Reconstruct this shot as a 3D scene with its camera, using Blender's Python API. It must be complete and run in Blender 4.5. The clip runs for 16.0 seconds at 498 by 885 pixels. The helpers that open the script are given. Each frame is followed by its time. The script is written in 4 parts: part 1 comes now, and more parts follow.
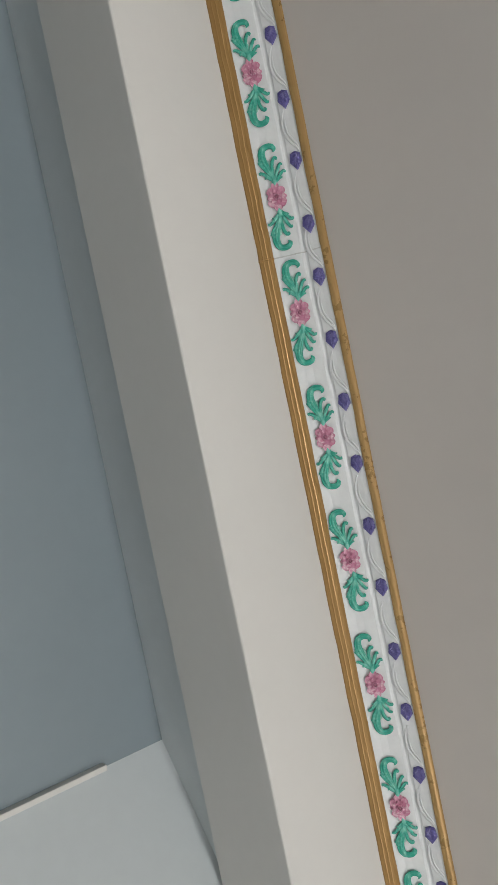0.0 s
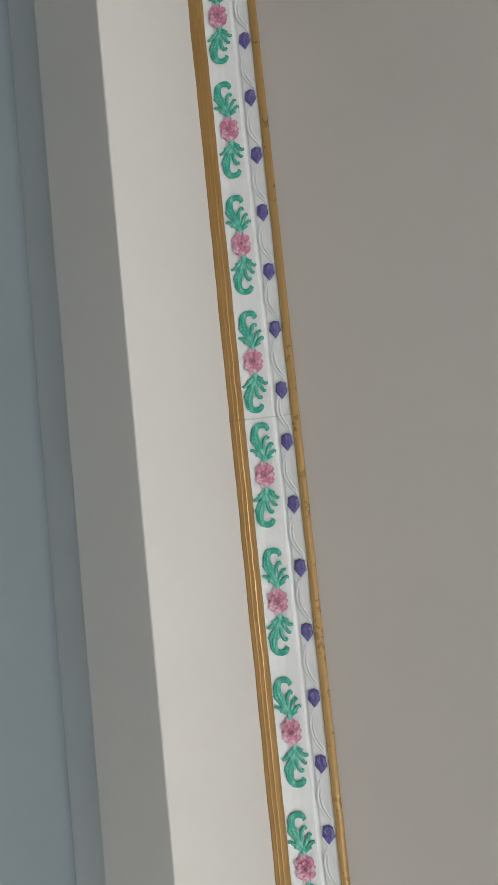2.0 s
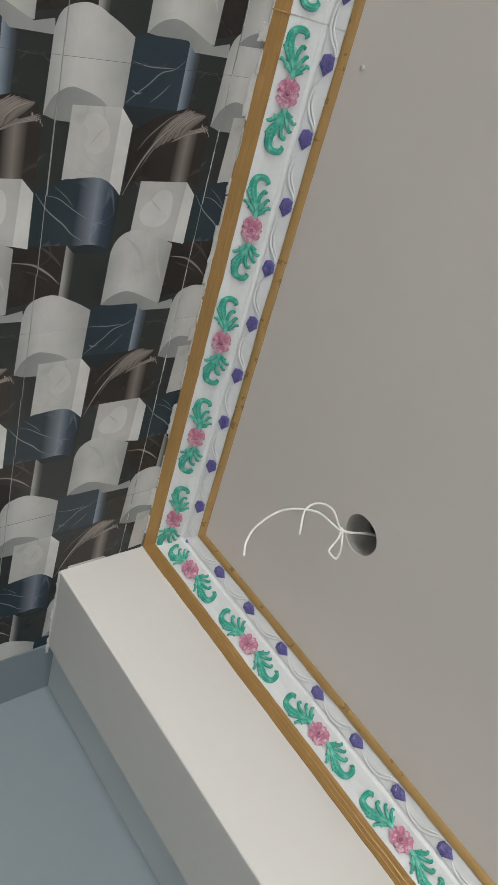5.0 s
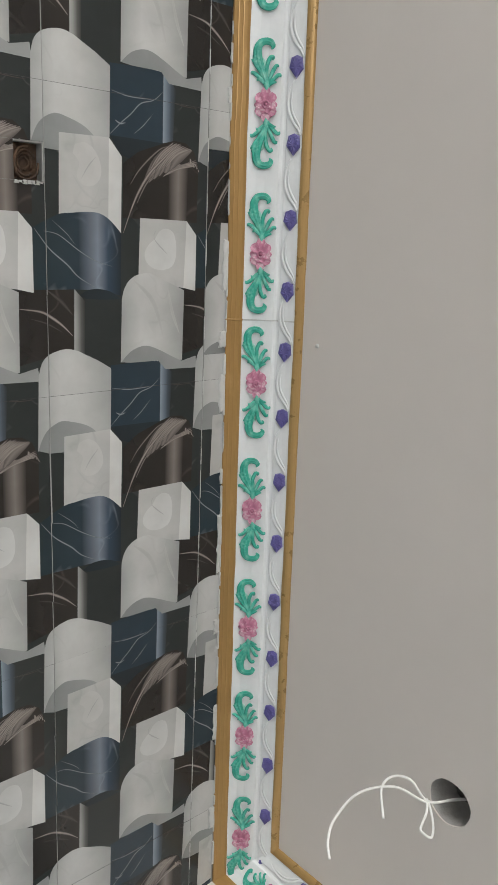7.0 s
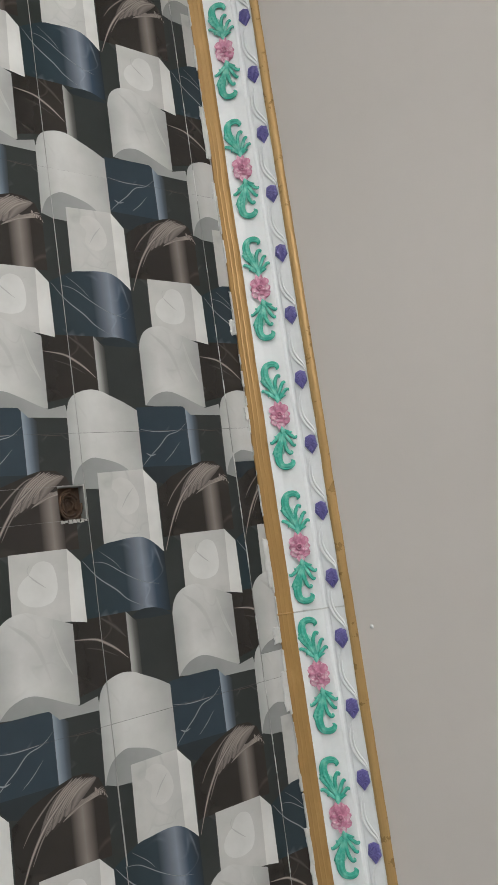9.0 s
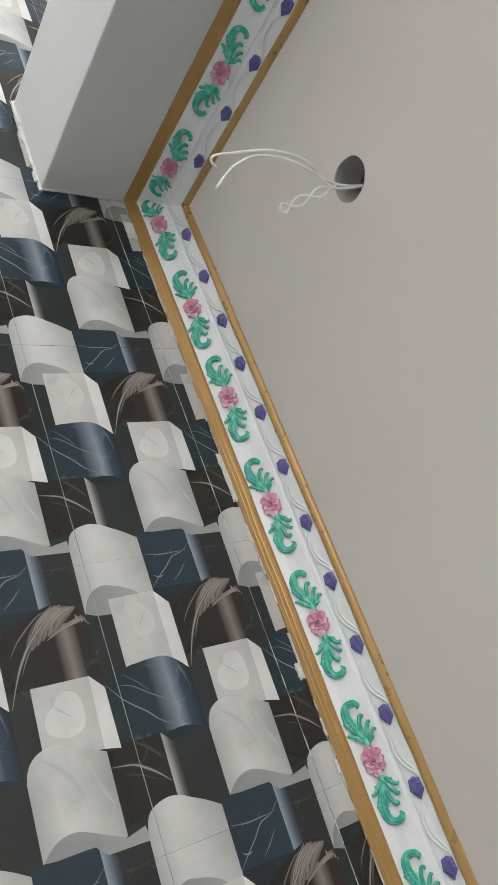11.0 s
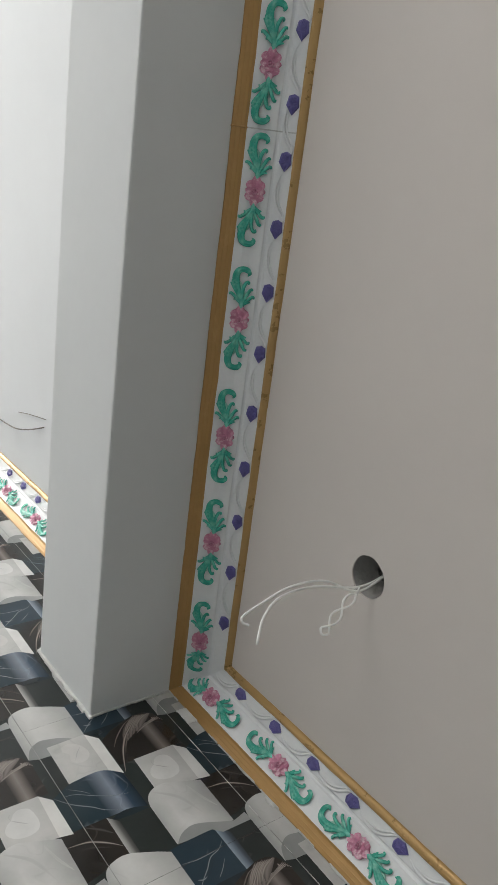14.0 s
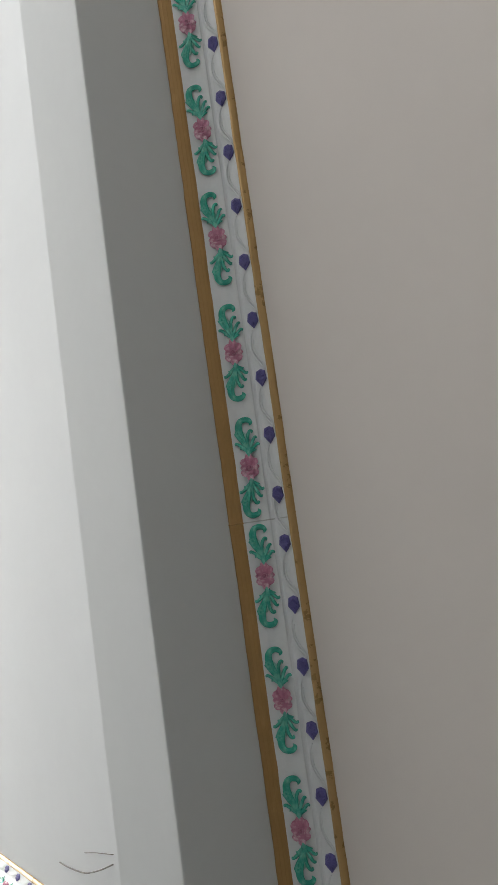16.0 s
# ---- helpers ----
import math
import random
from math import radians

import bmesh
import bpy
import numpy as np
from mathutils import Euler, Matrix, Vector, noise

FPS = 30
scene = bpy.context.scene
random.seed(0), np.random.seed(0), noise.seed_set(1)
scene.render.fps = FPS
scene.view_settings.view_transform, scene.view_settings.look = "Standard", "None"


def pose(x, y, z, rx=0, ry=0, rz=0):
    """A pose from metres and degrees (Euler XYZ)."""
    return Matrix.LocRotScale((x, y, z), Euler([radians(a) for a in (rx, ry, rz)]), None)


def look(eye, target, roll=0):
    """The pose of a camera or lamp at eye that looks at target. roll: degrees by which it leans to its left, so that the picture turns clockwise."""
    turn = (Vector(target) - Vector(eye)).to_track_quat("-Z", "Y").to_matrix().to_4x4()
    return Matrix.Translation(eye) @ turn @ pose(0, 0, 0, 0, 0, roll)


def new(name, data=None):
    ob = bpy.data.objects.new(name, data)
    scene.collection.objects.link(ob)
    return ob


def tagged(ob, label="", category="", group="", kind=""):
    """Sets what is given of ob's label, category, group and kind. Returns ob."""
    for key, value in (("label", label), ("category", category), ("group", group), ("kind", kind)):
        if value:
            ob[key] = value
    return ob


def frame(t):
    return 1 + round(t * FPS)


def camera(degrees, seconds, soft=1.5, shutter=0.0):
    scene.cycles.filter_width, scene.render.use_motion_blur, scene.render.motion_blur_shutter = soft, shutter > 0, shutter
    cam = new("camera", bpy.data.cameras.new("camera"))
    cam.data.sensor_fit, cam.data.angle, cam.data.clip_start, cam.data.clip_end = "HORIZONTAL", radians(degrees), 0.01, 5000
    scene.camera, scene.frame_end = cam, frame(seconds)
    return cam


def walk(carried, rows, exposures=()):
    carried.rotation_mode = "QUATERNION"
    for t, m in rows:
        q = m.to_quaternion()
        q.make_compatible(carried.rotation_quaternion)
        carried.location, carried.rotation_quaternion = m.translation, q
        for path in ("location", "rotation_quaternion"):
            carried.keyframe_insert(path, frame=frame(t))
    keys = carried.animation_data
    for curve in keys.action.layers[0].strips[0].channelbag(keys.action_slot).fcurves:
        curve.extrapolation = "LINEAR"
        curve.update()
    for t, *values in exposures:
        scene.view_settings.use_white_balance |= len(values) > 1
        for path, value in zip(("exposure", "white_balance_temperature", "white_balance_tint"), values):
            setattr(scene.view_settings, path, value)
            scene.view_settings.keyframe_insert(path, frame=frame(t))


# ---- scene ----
import itertools

# ---------------------------------------------------------------- camera
LENS = 34.81
cam = camera(LENS, 16.0)
ROWS = [
    (0.0, 0.3498, -0.2772, 1.6515, 163.108, -51.434, -161.196),
    (0.5, 0.3365, -0.2718, 1.6683, 167.234, -52.292, -164.606),
    (1.0, 0.3332, -0.2564, 1.6689, 172.890, -52.009, -170.857),
    (1.5, 0.3281, -0.2381, 1.6702, 176.882, -51.289, -173.428),
    (2.0, 0.3117, -0.1760, 1.6872, 178.019, -50.872, -170.816),
    (2.5, 0.2855, -0.1030, 1.7002, 177.004, -52.037, -163.625),
    (3.0, 0.2716, -0.0596, 1.7138, 175.180, -53.199, -153.687),
    (3.5, 0.2261, 0.0148, 1.7166, 170.488, -53.307, -144.285),
    (4.0, 0.2007, 0.0532, 1.7331, 166.491, -53.047, -134.788),
    (4.5, 0.1921, 0.0899, 1.7348, 164.425, -52.500, -124.350),
    (5.0, 0.1823, 0.1213, 1.7373, 163.317, -51.371, -113.493),
    (5.2, 0.1787, 0.1326, 1.7423, 163.435, -50.613, -109.192),
    (7.5, 0.2334, 0.1240, 1.7289, 169.784, -49.281, -88.093),
    (8.0, 0.2517, 0.1046, 1.7350, 171.787, -50.110, -82.188),
    (8.1, 0.2532, 0.1013, 1.7338, 172.534, -50.280, -81.576),
    (10.3, 0.0603, 0.0765, 1.7542, 176.392, -54.019, -65.218),
    (10.5, 0.0375, 0.0812, 1.7563, 176.125, -54.043, -62.677),
    (11.0, -0.0180, 0.0731, 1.7595, 175.367, -53.725, -54.687),
    (11.5, -0.0575, 0.0583, 1.7556, 172.673, -53.774, -44.839),
    (12.0, -0.0871, 0.0464, 1.7564, 170.959, -53.501, -36.051),
    (12.5, -0.0948, 0.0406, 1.7553, 170.043, -53.575, -27.786),
    (13.0, -0.0910, 0.0461, 1.7528, 169.527, -53.458, -21.599),
    (13.5, -0.0507, 0.0692, 1.7438, 170.154, -53.180, -16.838),
    (14.0, -0.0651, 0.0650, 1.7419, 170.615, -52.606, -11.909),
    (14.5, -0.0582, 0.0508, 1.7506, 171.895, -52.876, -5.802),
    (15.0, -0.0466, 0.0366, 1.7515, 173.494, -53.190, -0.066),
    (15.3, -0.0351, 0.0302, 1.7462, 173.878, -53.252, 3.405),
    (15.5, -0.0397, 0.0298, 1.7361, 174.344, -53.019, 5.795),
    (16.0, -0.0120, 0.0135, 1.7367, 175.632, -53.572, 13.522),
]
EXPOSURES = [(0.0, -0.2), (1.5, -0.13), (3.5, 0.05), (5.0, 0.22), (7.5, 0.43), (11.0, 0.47), (12.5, 0.28), (14.0, 0.02), (15.0, -0.17), (16.0, -0.28)]
walk(cam, [(t, pose(x, y, z, rx, ry, rz)) for t, x, y, z, rx, ry, rz in ROWS], EXPOSURES)

# ---------------------------------------------------------------- plan (metres)
CEIL = 2.75
YB = 1.243            # front of the tiled wall
XA = 1.552            # face of the east beam
XC = -1.361           # face of the west beam
DROP, REACH = 0.092, 0.107   # cornice: down the wall, out along the ceiling
BEAM_A, WIDE_A = 0.312, 0.262
BEAM_C, WIDE_C = 0.295, 0.277
SOUTH, WEST = -3.0, -8.2
NICHE_Y, NICHE_DEEP = -0.965, 0.176
PITCH = 0.2463           # from rose to rose along the cornice
TILE_W, TILE_H, TILE_T = 0.4575, 0.303, 0.009

# ---------------------------------------------------------------- world and light
world = bpy.data.worlds.new("world")
scene.world = world
world.use_nodes = True
wn = world.node_tree
sky = wn.nodes.new("ShaderNodeTexSky")
sky.sky_type, sky.sun_disc = "NISHITA", False
sky.sun_elevation, sky.sun_rotation = radians(52), radians(200)
wn.links.new(sky.outputs[0], wn.nodes["Background"].inputs[0])
wn.nodes["Background"].inputs[1].default_value = 0.15

sun = new("sun", bpy.data.lights.new("sun", "SUN"))
sun.data.energy, sun.data.angle, sun.data.color = 4.5, radians(0.5), (1.0, 0.95, 0.87)
sun.matrix_world = look((0, 0, 0), (-0.25, 0.56, -0.79))


def sky_lamp(name, place, target, wide, high, watts, colour):
    lamp = new(name, bpy.data.lights.new(name, "AREA"))
    lamp.data.shape, lamp.data.size, lamp.data.size_y = "RECTANGLE", wide, high
    lamp.data.energy, lamp.data.color = watts, colour
    lamp.matrix_world = look(place, target)
    return lamp


sky_lamp("sky_west", (WEST + 0.05, -0.9, 1.3), (0.0, -0.9, 0.6), 3.9, 2.2, 350.0, (0.985, 0.975, 0.95))
# added fill from the south, set westward to spare the west beam's face
sky_lamp("fill_south", (-1.75, SOUTH + 0.05, 1.25), (-1.2, 0.0, 1.0), 1.7, 2.0, 32.0, (0.97, 0.98, 1.0))

# ---------------------------------------------------------------- materials


def material(name, rough=0.5, metal=0.0):
    m = bpy.data.materials.new(name)
    m.use_nodes = True
    b = m.node_tree.nodes["Principled BSDF"]
    b.inputs["Roughness"].default_value, b.inputs["Metallic"].default_value = rough, metal
    return m, m.node_tree.nodes, m.node_tree.links, b


def coordinates(nodes, links, scale):
    c = nodes.new("ShaderNodeTexCoord")
    mp = nodes.new("ShaderNodeMapping")
    mp.inputs["Scale"].default_value = scale if isinstance(scale, tuple) else (scale,) * 3
    links.new(c.outputs["Object"], mp.inputs[0])
    return mp.outputs[0]


def grain(nodes, links, scale, detail=4.0, rough=0.55):
    n = nodes.new("ShaderNodeTexNoise")
    n.inputs["Scale"].default_value, n.inputs["Detail"].default_value, n.inputs["Roughness"].default_value = 1.0, detail, rough
    links.new(coordinates(nodes, links, scale), n.inputs["Vector"])
    return n.outputs["Fac"]


def ramp(nodes, links, source, stops):
    r = nodes.new("ShaderNodeValToRGB")
    while len(r.color_ramp.elements) < len(stops):
        r.color_ramp.elements.new(0.5)
    for e, (p, c) in zip(r.color_ramp.elements, stops):
        e.position, e.color = p, (*c, 1)
    links.new(source, r.inputs[0])
    return r.outputs[0]


def blend(nodes, links, fac, a, b, mode="MIX"):
    x = nodes.new("ShaderNodeMix")
    x.data_type, x.blend_type = "RGBA", mode
    for socket, v in ((x.inputs[0], fac), (x.inputs[6], a), (x.inputs[7], b)):
        if isinstance(v, (int, float)):
            socket.default_value = v
        elif isinstance(v, tuple):
            socket.default_value = (*v, 1)
        else:
            links.new(v, socket)
    return x.outputs[2]


def relief(nodes, links, b, height, strength, distance):
    bump = nodes.new("ShaderNodeBump")
    bump.inputs["Strength"].default_value, bump.inputs["Distance"].default_value = strength, distance
    links.new(height, bump.inputs["Height"])
    links.new(bump.outputs[0], b.inputs["Normal"])


def paint(name, low, high, rough=0.55, fine=90.0, broad=1.7, strength=0.25, distance=0.002, even=0.9):
    m, n, l, b = material(name, rough)
    wide = grain(n, l, broad, 3.0)
    small = grain(n, l, fine, 4.0)
    c = ramp(n, l, wide, [(0.3, low), (0.7, high)])
    tone = ramp(n, l, small, [(0.25, (even,) * 3), (0.75, (1.0, 1.0, 1.0))])
    l.new(blend(n, l, 1.0, c, tone, "MULTIPLY"), b.inputs["Base Color"])
    relief(n, l, b, small, strength, distance)
    return m


def worn_paint(name, main, under, rough=0.4, metal=0.0, amount=0.62, streak=(60, 60, 60), dull=1.5, bump=0.3):
    m, n, l, b = material(name, rough, metal)
    small = grain(n, l, streak, 5.0, 0.65)
    c = ramp(n, l, small, [(0.2, tuple(v * 0.88 for v in main)), (amount, main), (min(amount + 0.16, 1.0), under)])
    l.new(c, b.inputs["Base Color"])
    r = ramp(n, l, small, [(0.2, (rough * 0.8,) * 3), (0.9, (min(rough * dull, 1),) * 3)])
    l.new(r, b.inputs["Roughness"])
    relief(n, l, b, small, bump, 0.001)
    return m


def printed(name, stops, vein=None, vein_scale=9.0, amount=0.5):
    """Ink on a glazed tile: a gradient across each printed shape, with marble veins."""
    m, n, l, b = material(name, 0.22)
    uv = n.new("ShaderNodeUVMap")
    cut = n.new("ShaderNodeSeparateXYZ")
    l.new(uv.outputs[0], cut.inputs[0])
    c = ramp(n, l, cut.outputs[0], stops)
    cloud = grain(n, l, 14.0, 4.0)
    c = blend(n, l, 1.0, c, ramp(n, l, cloud, [(0.3, (0.86, 0.86, 0.86)), (0.7, (1.06, 1.06, 1.06))]), "MULTIPLY")
    if vein:
        big = n.new("ShaderNodeTexNoise")
        big.inputs["Scale"].default_value, big.inputs["Detail"].default_value, big.inputs["Distortion"].default_value = 1.0, 2.0, 0.8
        l.new(coordinates(n, l, vein_scale), big.inputs["Vector"])
        line = ramp(n, l, big.outputs["Fac"], [(0.485, (0, 0, 0)), (0.5, (1, 1, 1)), (0.515, (0, 0, 0))])
        fade = ramp(n, l, grain(n, l, 11.0, 2.0), [(0.45, (0, 0, 0)), (0.65, (amount,) * 3)])
        mask = blend(n, l, 1.0, line, fade, "MULTIPLY")
        c = blend(n, l, mask, c, vein)
    l.new(c, b.inputs["Base Color"])
    relief(n, l, b, grain(n, l, 30.0, 2.0), 0.05, 0.001)
    return m


CEILING = paint("ceiling_paint", (0.72, 0.665, 0.622), (0.75, 0.695, 0.652), 0.8, 22.0, 1.3, 0.05, 0.001, 0.985)
BEAM = paint("beam_paint", (0.67, 0.655, 0.622), (0.7, 0.685, 0.652), 0.75, 30.0, 1.1, 0.06, 0.001, 0.98)
BEAM_GREY = paint("grey_white_beam_paint", (0.62, 0.635, 0.635), (0.66, 0.675, 0.675), 0.85, 30.0, 1.1, 0.06, 0.001, 0.98)
CEILING_WHITE = paint("white_ceiling_paint", (0.68, 0.695, 0.705), (0.72, 0.735, 0.745), 0.9, 22.0, 1.1, 0.05, 0.001, 0.985)
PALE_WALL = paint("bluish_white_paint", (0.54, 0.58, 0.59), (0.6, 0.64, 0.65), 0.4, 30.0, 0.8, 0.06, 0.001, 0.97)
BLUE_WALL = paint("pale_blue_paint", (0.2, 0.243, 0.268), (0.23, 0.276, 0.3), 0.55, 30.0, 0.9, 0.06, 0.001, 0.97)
PLAIN_WALL = paint("plain_wall_paint", (0.66, 0.65, 0.62), (0.72, 0.71, 0.68), 0.6, 60.0, 1.0, 0.2, 0.003)
WHITE_CAST = paint("white_plaster_cast", (0.8, 0.815, 0.82), (0.85, 0.865, 0.87), 0.36, 90.0, 5.0, 0.12, 0.0008, 0.95)
FILLER = paint("white_filler", (0.5, 0.5, 0.485), (0.7, 0.7, 0.685), 0.85, 110.0, 14.0, 0.6, 0.004)
CEMENT = paint("grey_cement", (0.3, 0.29, 0.275), (0.5, 0.485, 0.46), 0.9, 45.0, 8.0, 0.8, 0.006)
RUST = paint("brown_rust", (0.025, 0.015, 0.01), (0.14, 0.08, 0.048), 0.9, 60.0, 25.0, 0.9, 0.006)
GROUND = paint("pale_paving", (0.4, 0.37, 0.33), (0.5, 0.46, 0.41), 0.9, 6.0, 0.4, 0.3, 0.01)
FLOOR = paint("floor_stone", (0.6, 0.595, 0.58), (0.69, 0.685, 0.67), 0.35, 30.0, 1.2, 0.05, 0.002)
GOLD_X = worn_paint("gold_paint_east_west", (0.43, 0.25, 0.086), (0.5, 0.305, 0.12), 0.34, 0.3, 0.58, (14, 40, 40), 1.0, 0.07)
GOLD_Y = worn_paint("gold_paint_north_south", (0.43, 0.25, 0.086), (0.5, 0.305, 0.12), 0.34, 0.3, 0.58, (40, 14, 40), 1.0, 0.07)
# same gold for the head moulding, the ceiling's reflected light mixed in as paler colour
GOLD_LIT = worn_paint("gold_paint_lit_paler", (0.47, 0.295, 0.115), (0.48, 0.303, 0.12), 0.32, 0.32, 0.55, (30, 30, 30), 1.0, 0.05)
GREEN = worn_paint("green_paint", (0.042, 0.39, 0.285), (0.17, 0.56, 0.45), 0.16, 0.0, 0.46, (70, 70, 70))
PALE_GREEN = worn_paint("thin_green_wash", (0.3, 0.6, 0.51), (0.55, 0.75, 0.69), 0.3, 0.0, 0.5, (95, 95, 95))
PINK = worn_paint("pink_paint", (0.6, 0.235, 0.35), (0.82, 0.58, 0.66), 0.22, 0.0, 0.5, (95, 95, 95))
VIOLET = worn_paint("violet_paint", (0.12, 0.105, 0.32), (0.26, 0.23, 0.46), 0.28, 0.0, 0.66, (60, 60, 60))
WIRE = paint("white_cable", (0.84, 0.83, 0.8), (0.9, 0.89, 0.86), 0.4, 200.0, 30.0, 0.1, 0.0005)
DARK_WIRE = paint("dark_steel_wire", (0.1, 0.09, 0.08), (0.2, 0.18, 0.16), 0.6, 200.0, 40.0, 0.3, 0.0005)
DARK_GROUT = paint("dark_grout", (0.03, 0.03, 0.029), (0.065, 0.065, 0.062), 0.9, 120.0, 10.0, 0.4, 0.002)
STEEL = paint("worn_steel", (0.34, 0.32, 0.28), (0.5, 0.48, 0.44), 0.35, 150.0, 60.0, 0.4, 0.001)
GROUT = paint("pale_grout", (0.22, 0.22, 0.21), (0.42, 0.42, 0.4), 0.9, 120.0, 10.0, 0.4, 0.002)

INK_DARK = printed("ink_dark", [(0.0, (0.024, 0.029, 0.028)), (1.0, (0.032, 0.038, 0.037))], (0.16, 0.18, 0.17), 7.0, 0.35)
INK_WHITE = printed("ink_white_marble", [(0.0, (0.482, 0.477, 0.460)), (0.5, (0.516, 0.512, 0.494)), (1.0, (0.473, 0.469, 0.456))], (0.344, 0.344, 0.335), 10.0, 0.5)
INK_SIDE = printed("ink_white_side", [(0.0, (0.651, 0.647, 0.625)), (1.0, (0.616, 0.616, 0.598))])
INK_CRACK = printed("ink_grey_crack", [(0.0, (0.47, 0.47, 0.455)), (1.0, (0.42, 0.42, 0.41))])
INK_VEIN = printed("ink_blue_vein", [(0.0, (0.06, 0.085, 0.1)), (0.5, (0.27, 0.3, 0.32)), (1.0, (0.06, 0.085, 0.1))])
INK_DRUM = printed("ink_white_drum", [(0.0, (0.378, 0.382, 0.370)), (0.3, (0.554, 0.554, 0.538)), (0.6, (0.521, 0.521, 0.504)), (1.0, (0.361, 0.365, 0.353))], (0.370, 0.370, 0.353), 8.0, 0.4)
INK_GREY = printed("ink_grey_underside", [(0.0, (0.243, 0.252, 0.248)), (1.0, (0.324, 0.333, 0.324))])
INK_OVAL = printed("ink_pale_oval", [(0.0, (0.581, 0.581, 0.563)), (1.0, (0.616, 0.616, 0.598))])
INK_BLUE = printed("ink_blue_marble", [(0.0, (0.018, 0.034, 0.048)), (1.0, (0.024, 0.044, 0.061))], (0.34, 0.41, 0.46), 9.0, 0.4)
INK_BLUE_SIDE = printed("ink_blue_side", [(0.0, (0.27, 0.32, 0.37)), (0.3, (0.16, 0.2, 0.25)), (0.65, (0.06, 0.08, 0.1)), (1.0, (0.024, 0.03, 0.032))])
INK_BLUE_DRUM = printed("ink_blue_drum", [(0.0, (0.014, 0.028, 0.034)), (0.5, (0.022, 0.04, 0.054)), (0.72, (0.2, 0.23, 0.28)), (0.84, (0.03, 0.055, 0.085)), (1.0, (0.012, 0.018, 0.024))], (0.3, 0.35, 0.41), 8.0, 0.35)
INK_BROWN = printed("ink_brown_marble", [(0.0, (0.017, 0.0145, 0.0125)), (1.0, (0.026, 0.021, 0.018))], (0.3, 0.24, 0.21), 6.0, 0.12)
INK_SHEEN = printed("ink_pale_sheen", [(0.0, (0.026, 0.021, 0.018)), (0.5, (0.22, 0.19, 0.17)), (1.0, (0.026, 0.021, 0.018))])
INK_STEEL = printed("ink_grey_side", [(0.0, (0.36, 0.36, 0.345)), (0.25, (0.3, 0.3, 0.285)), (0.65, (0.1, 0.1, 0.095)), (1.0, (0.03, 0.033, 0.031))])
INK_GLEAM = printed("ink_bright_gleam", [(0.0, (0.05, 0.042, 0.038)), (0.5, (0.36, 0.315, 0.285)), (1.0, (0.05, 0.042, 0.038))])
INK_BRUSH = printed("ink_brushed_gleam", [(0.0, (0.15, 0.128, 0.115)), (0.5, (0.32, 0.28, 0.253)), (1.0, (0.15, 0.128, 0.115))])
INK_SOFT = printed("ink_soft_gleam", [(0.0, (0.085, 0.073, 0.066)), (0.5, (0.21, 0.182, 0.164)), (1.0, (0.085, 0.073, 0.066))])
INK_FAINT = printed("ink_faint_gleam", [(0.0, (0.026, 0.024, 0.022)), (0.5, (0.075, 0.066, 0.06)), (1.0, (0.026, 0.024, 0.022))])
INK_CLOUD = printed("ink_marble_cloud", [(0.0, (0.5, 0.498, 0.482)), (0.5, (0.476, 0.474, 0.459)), (1.0, (0.5, 0.498, 0.482))])
INK_PALE = printed("ink_pale_mark", [(0.0, (0.535, 0.53, 0.51)), (1.0, (0.56, 0.555, 0.535))])
INK_BLUE_BLACK = printed("ink_blue_black", [(0.0, (0.014, 0.021, 0.026)), (1.0, (0.018, 0.027, 0.033))])
INKS = [INK_SOFT, INK_BRUSH, INK_GLEAM, INK_FAINT, INK_CLOUD, INK_PALE, INK_BLUE_BLACK, INK_DARK, INK_WHITE, INK_SIDE, INK_DRUM, INK_GREY, INK_OVAL, INK_BLUE, INK_BLUE_SIDE, INK_BLUE_DRUM, INK_BROWN, INK_SHEEN, INK_STEEL, INK_CRACK, INK_VEIN, CEMENT]

# ---------------------------------------------------------------- mesh helpers


def mesh_of(name, bm, *materials, smooth=False):
    me = bpy.data.meshes.new(name)
    bm.normal_update()
    bm.to_mesh(me)
    bm.free()
    for m in materials:
        me.materials.append(m)
    if smooth:
        for p in me.polygons:
            p.use_smooth = True
    return me


def part(name, bm, mat, parent=None, label="", smooth=False):
    ob = new(name, mesh_of(name, bm, mat, smooth=smooth))
    if parent:
        ob.parent = parent
    return tagged(ob, label)


def block(bm, x0, y0, z0, x1, y1, z1):
    v = [bm.verts.new((x, y, z)) for x in (x0, x1) for y in (y0, y1) for z in (z0, z1)]
    for a in ((0, 1, 3, 2), (4, 6, 7, 5), (0, 4, 5, 1), (2, 3, 7, 6), (0, 2, 6, 4), (1, 5, 7, 3)):
        bm.faces.new([v[i] for i in a])
    return v


def rounded_block(bm, x0, y0, z0, x1, y1, z1, r):
    v = block(bm, x0, y0, z0, x1, y1, z1)
    edges = list({e for a in v for e in a.link_edges})
    bmesh.ops.bevel(bm, geom=edges, offset=r, segments=2, profile=0.5, affect="EDGES")


def setting(name, boxes, mat, label, category, bevel=0.0):
    bm = bmesh.new()
    for b in boxes:
        if bevel:
            rounded_block(bm, *b, bevel)
        else:
            block(bm, *b)
    return tagged(part(name, bm, mat), label, category, kind="structure")


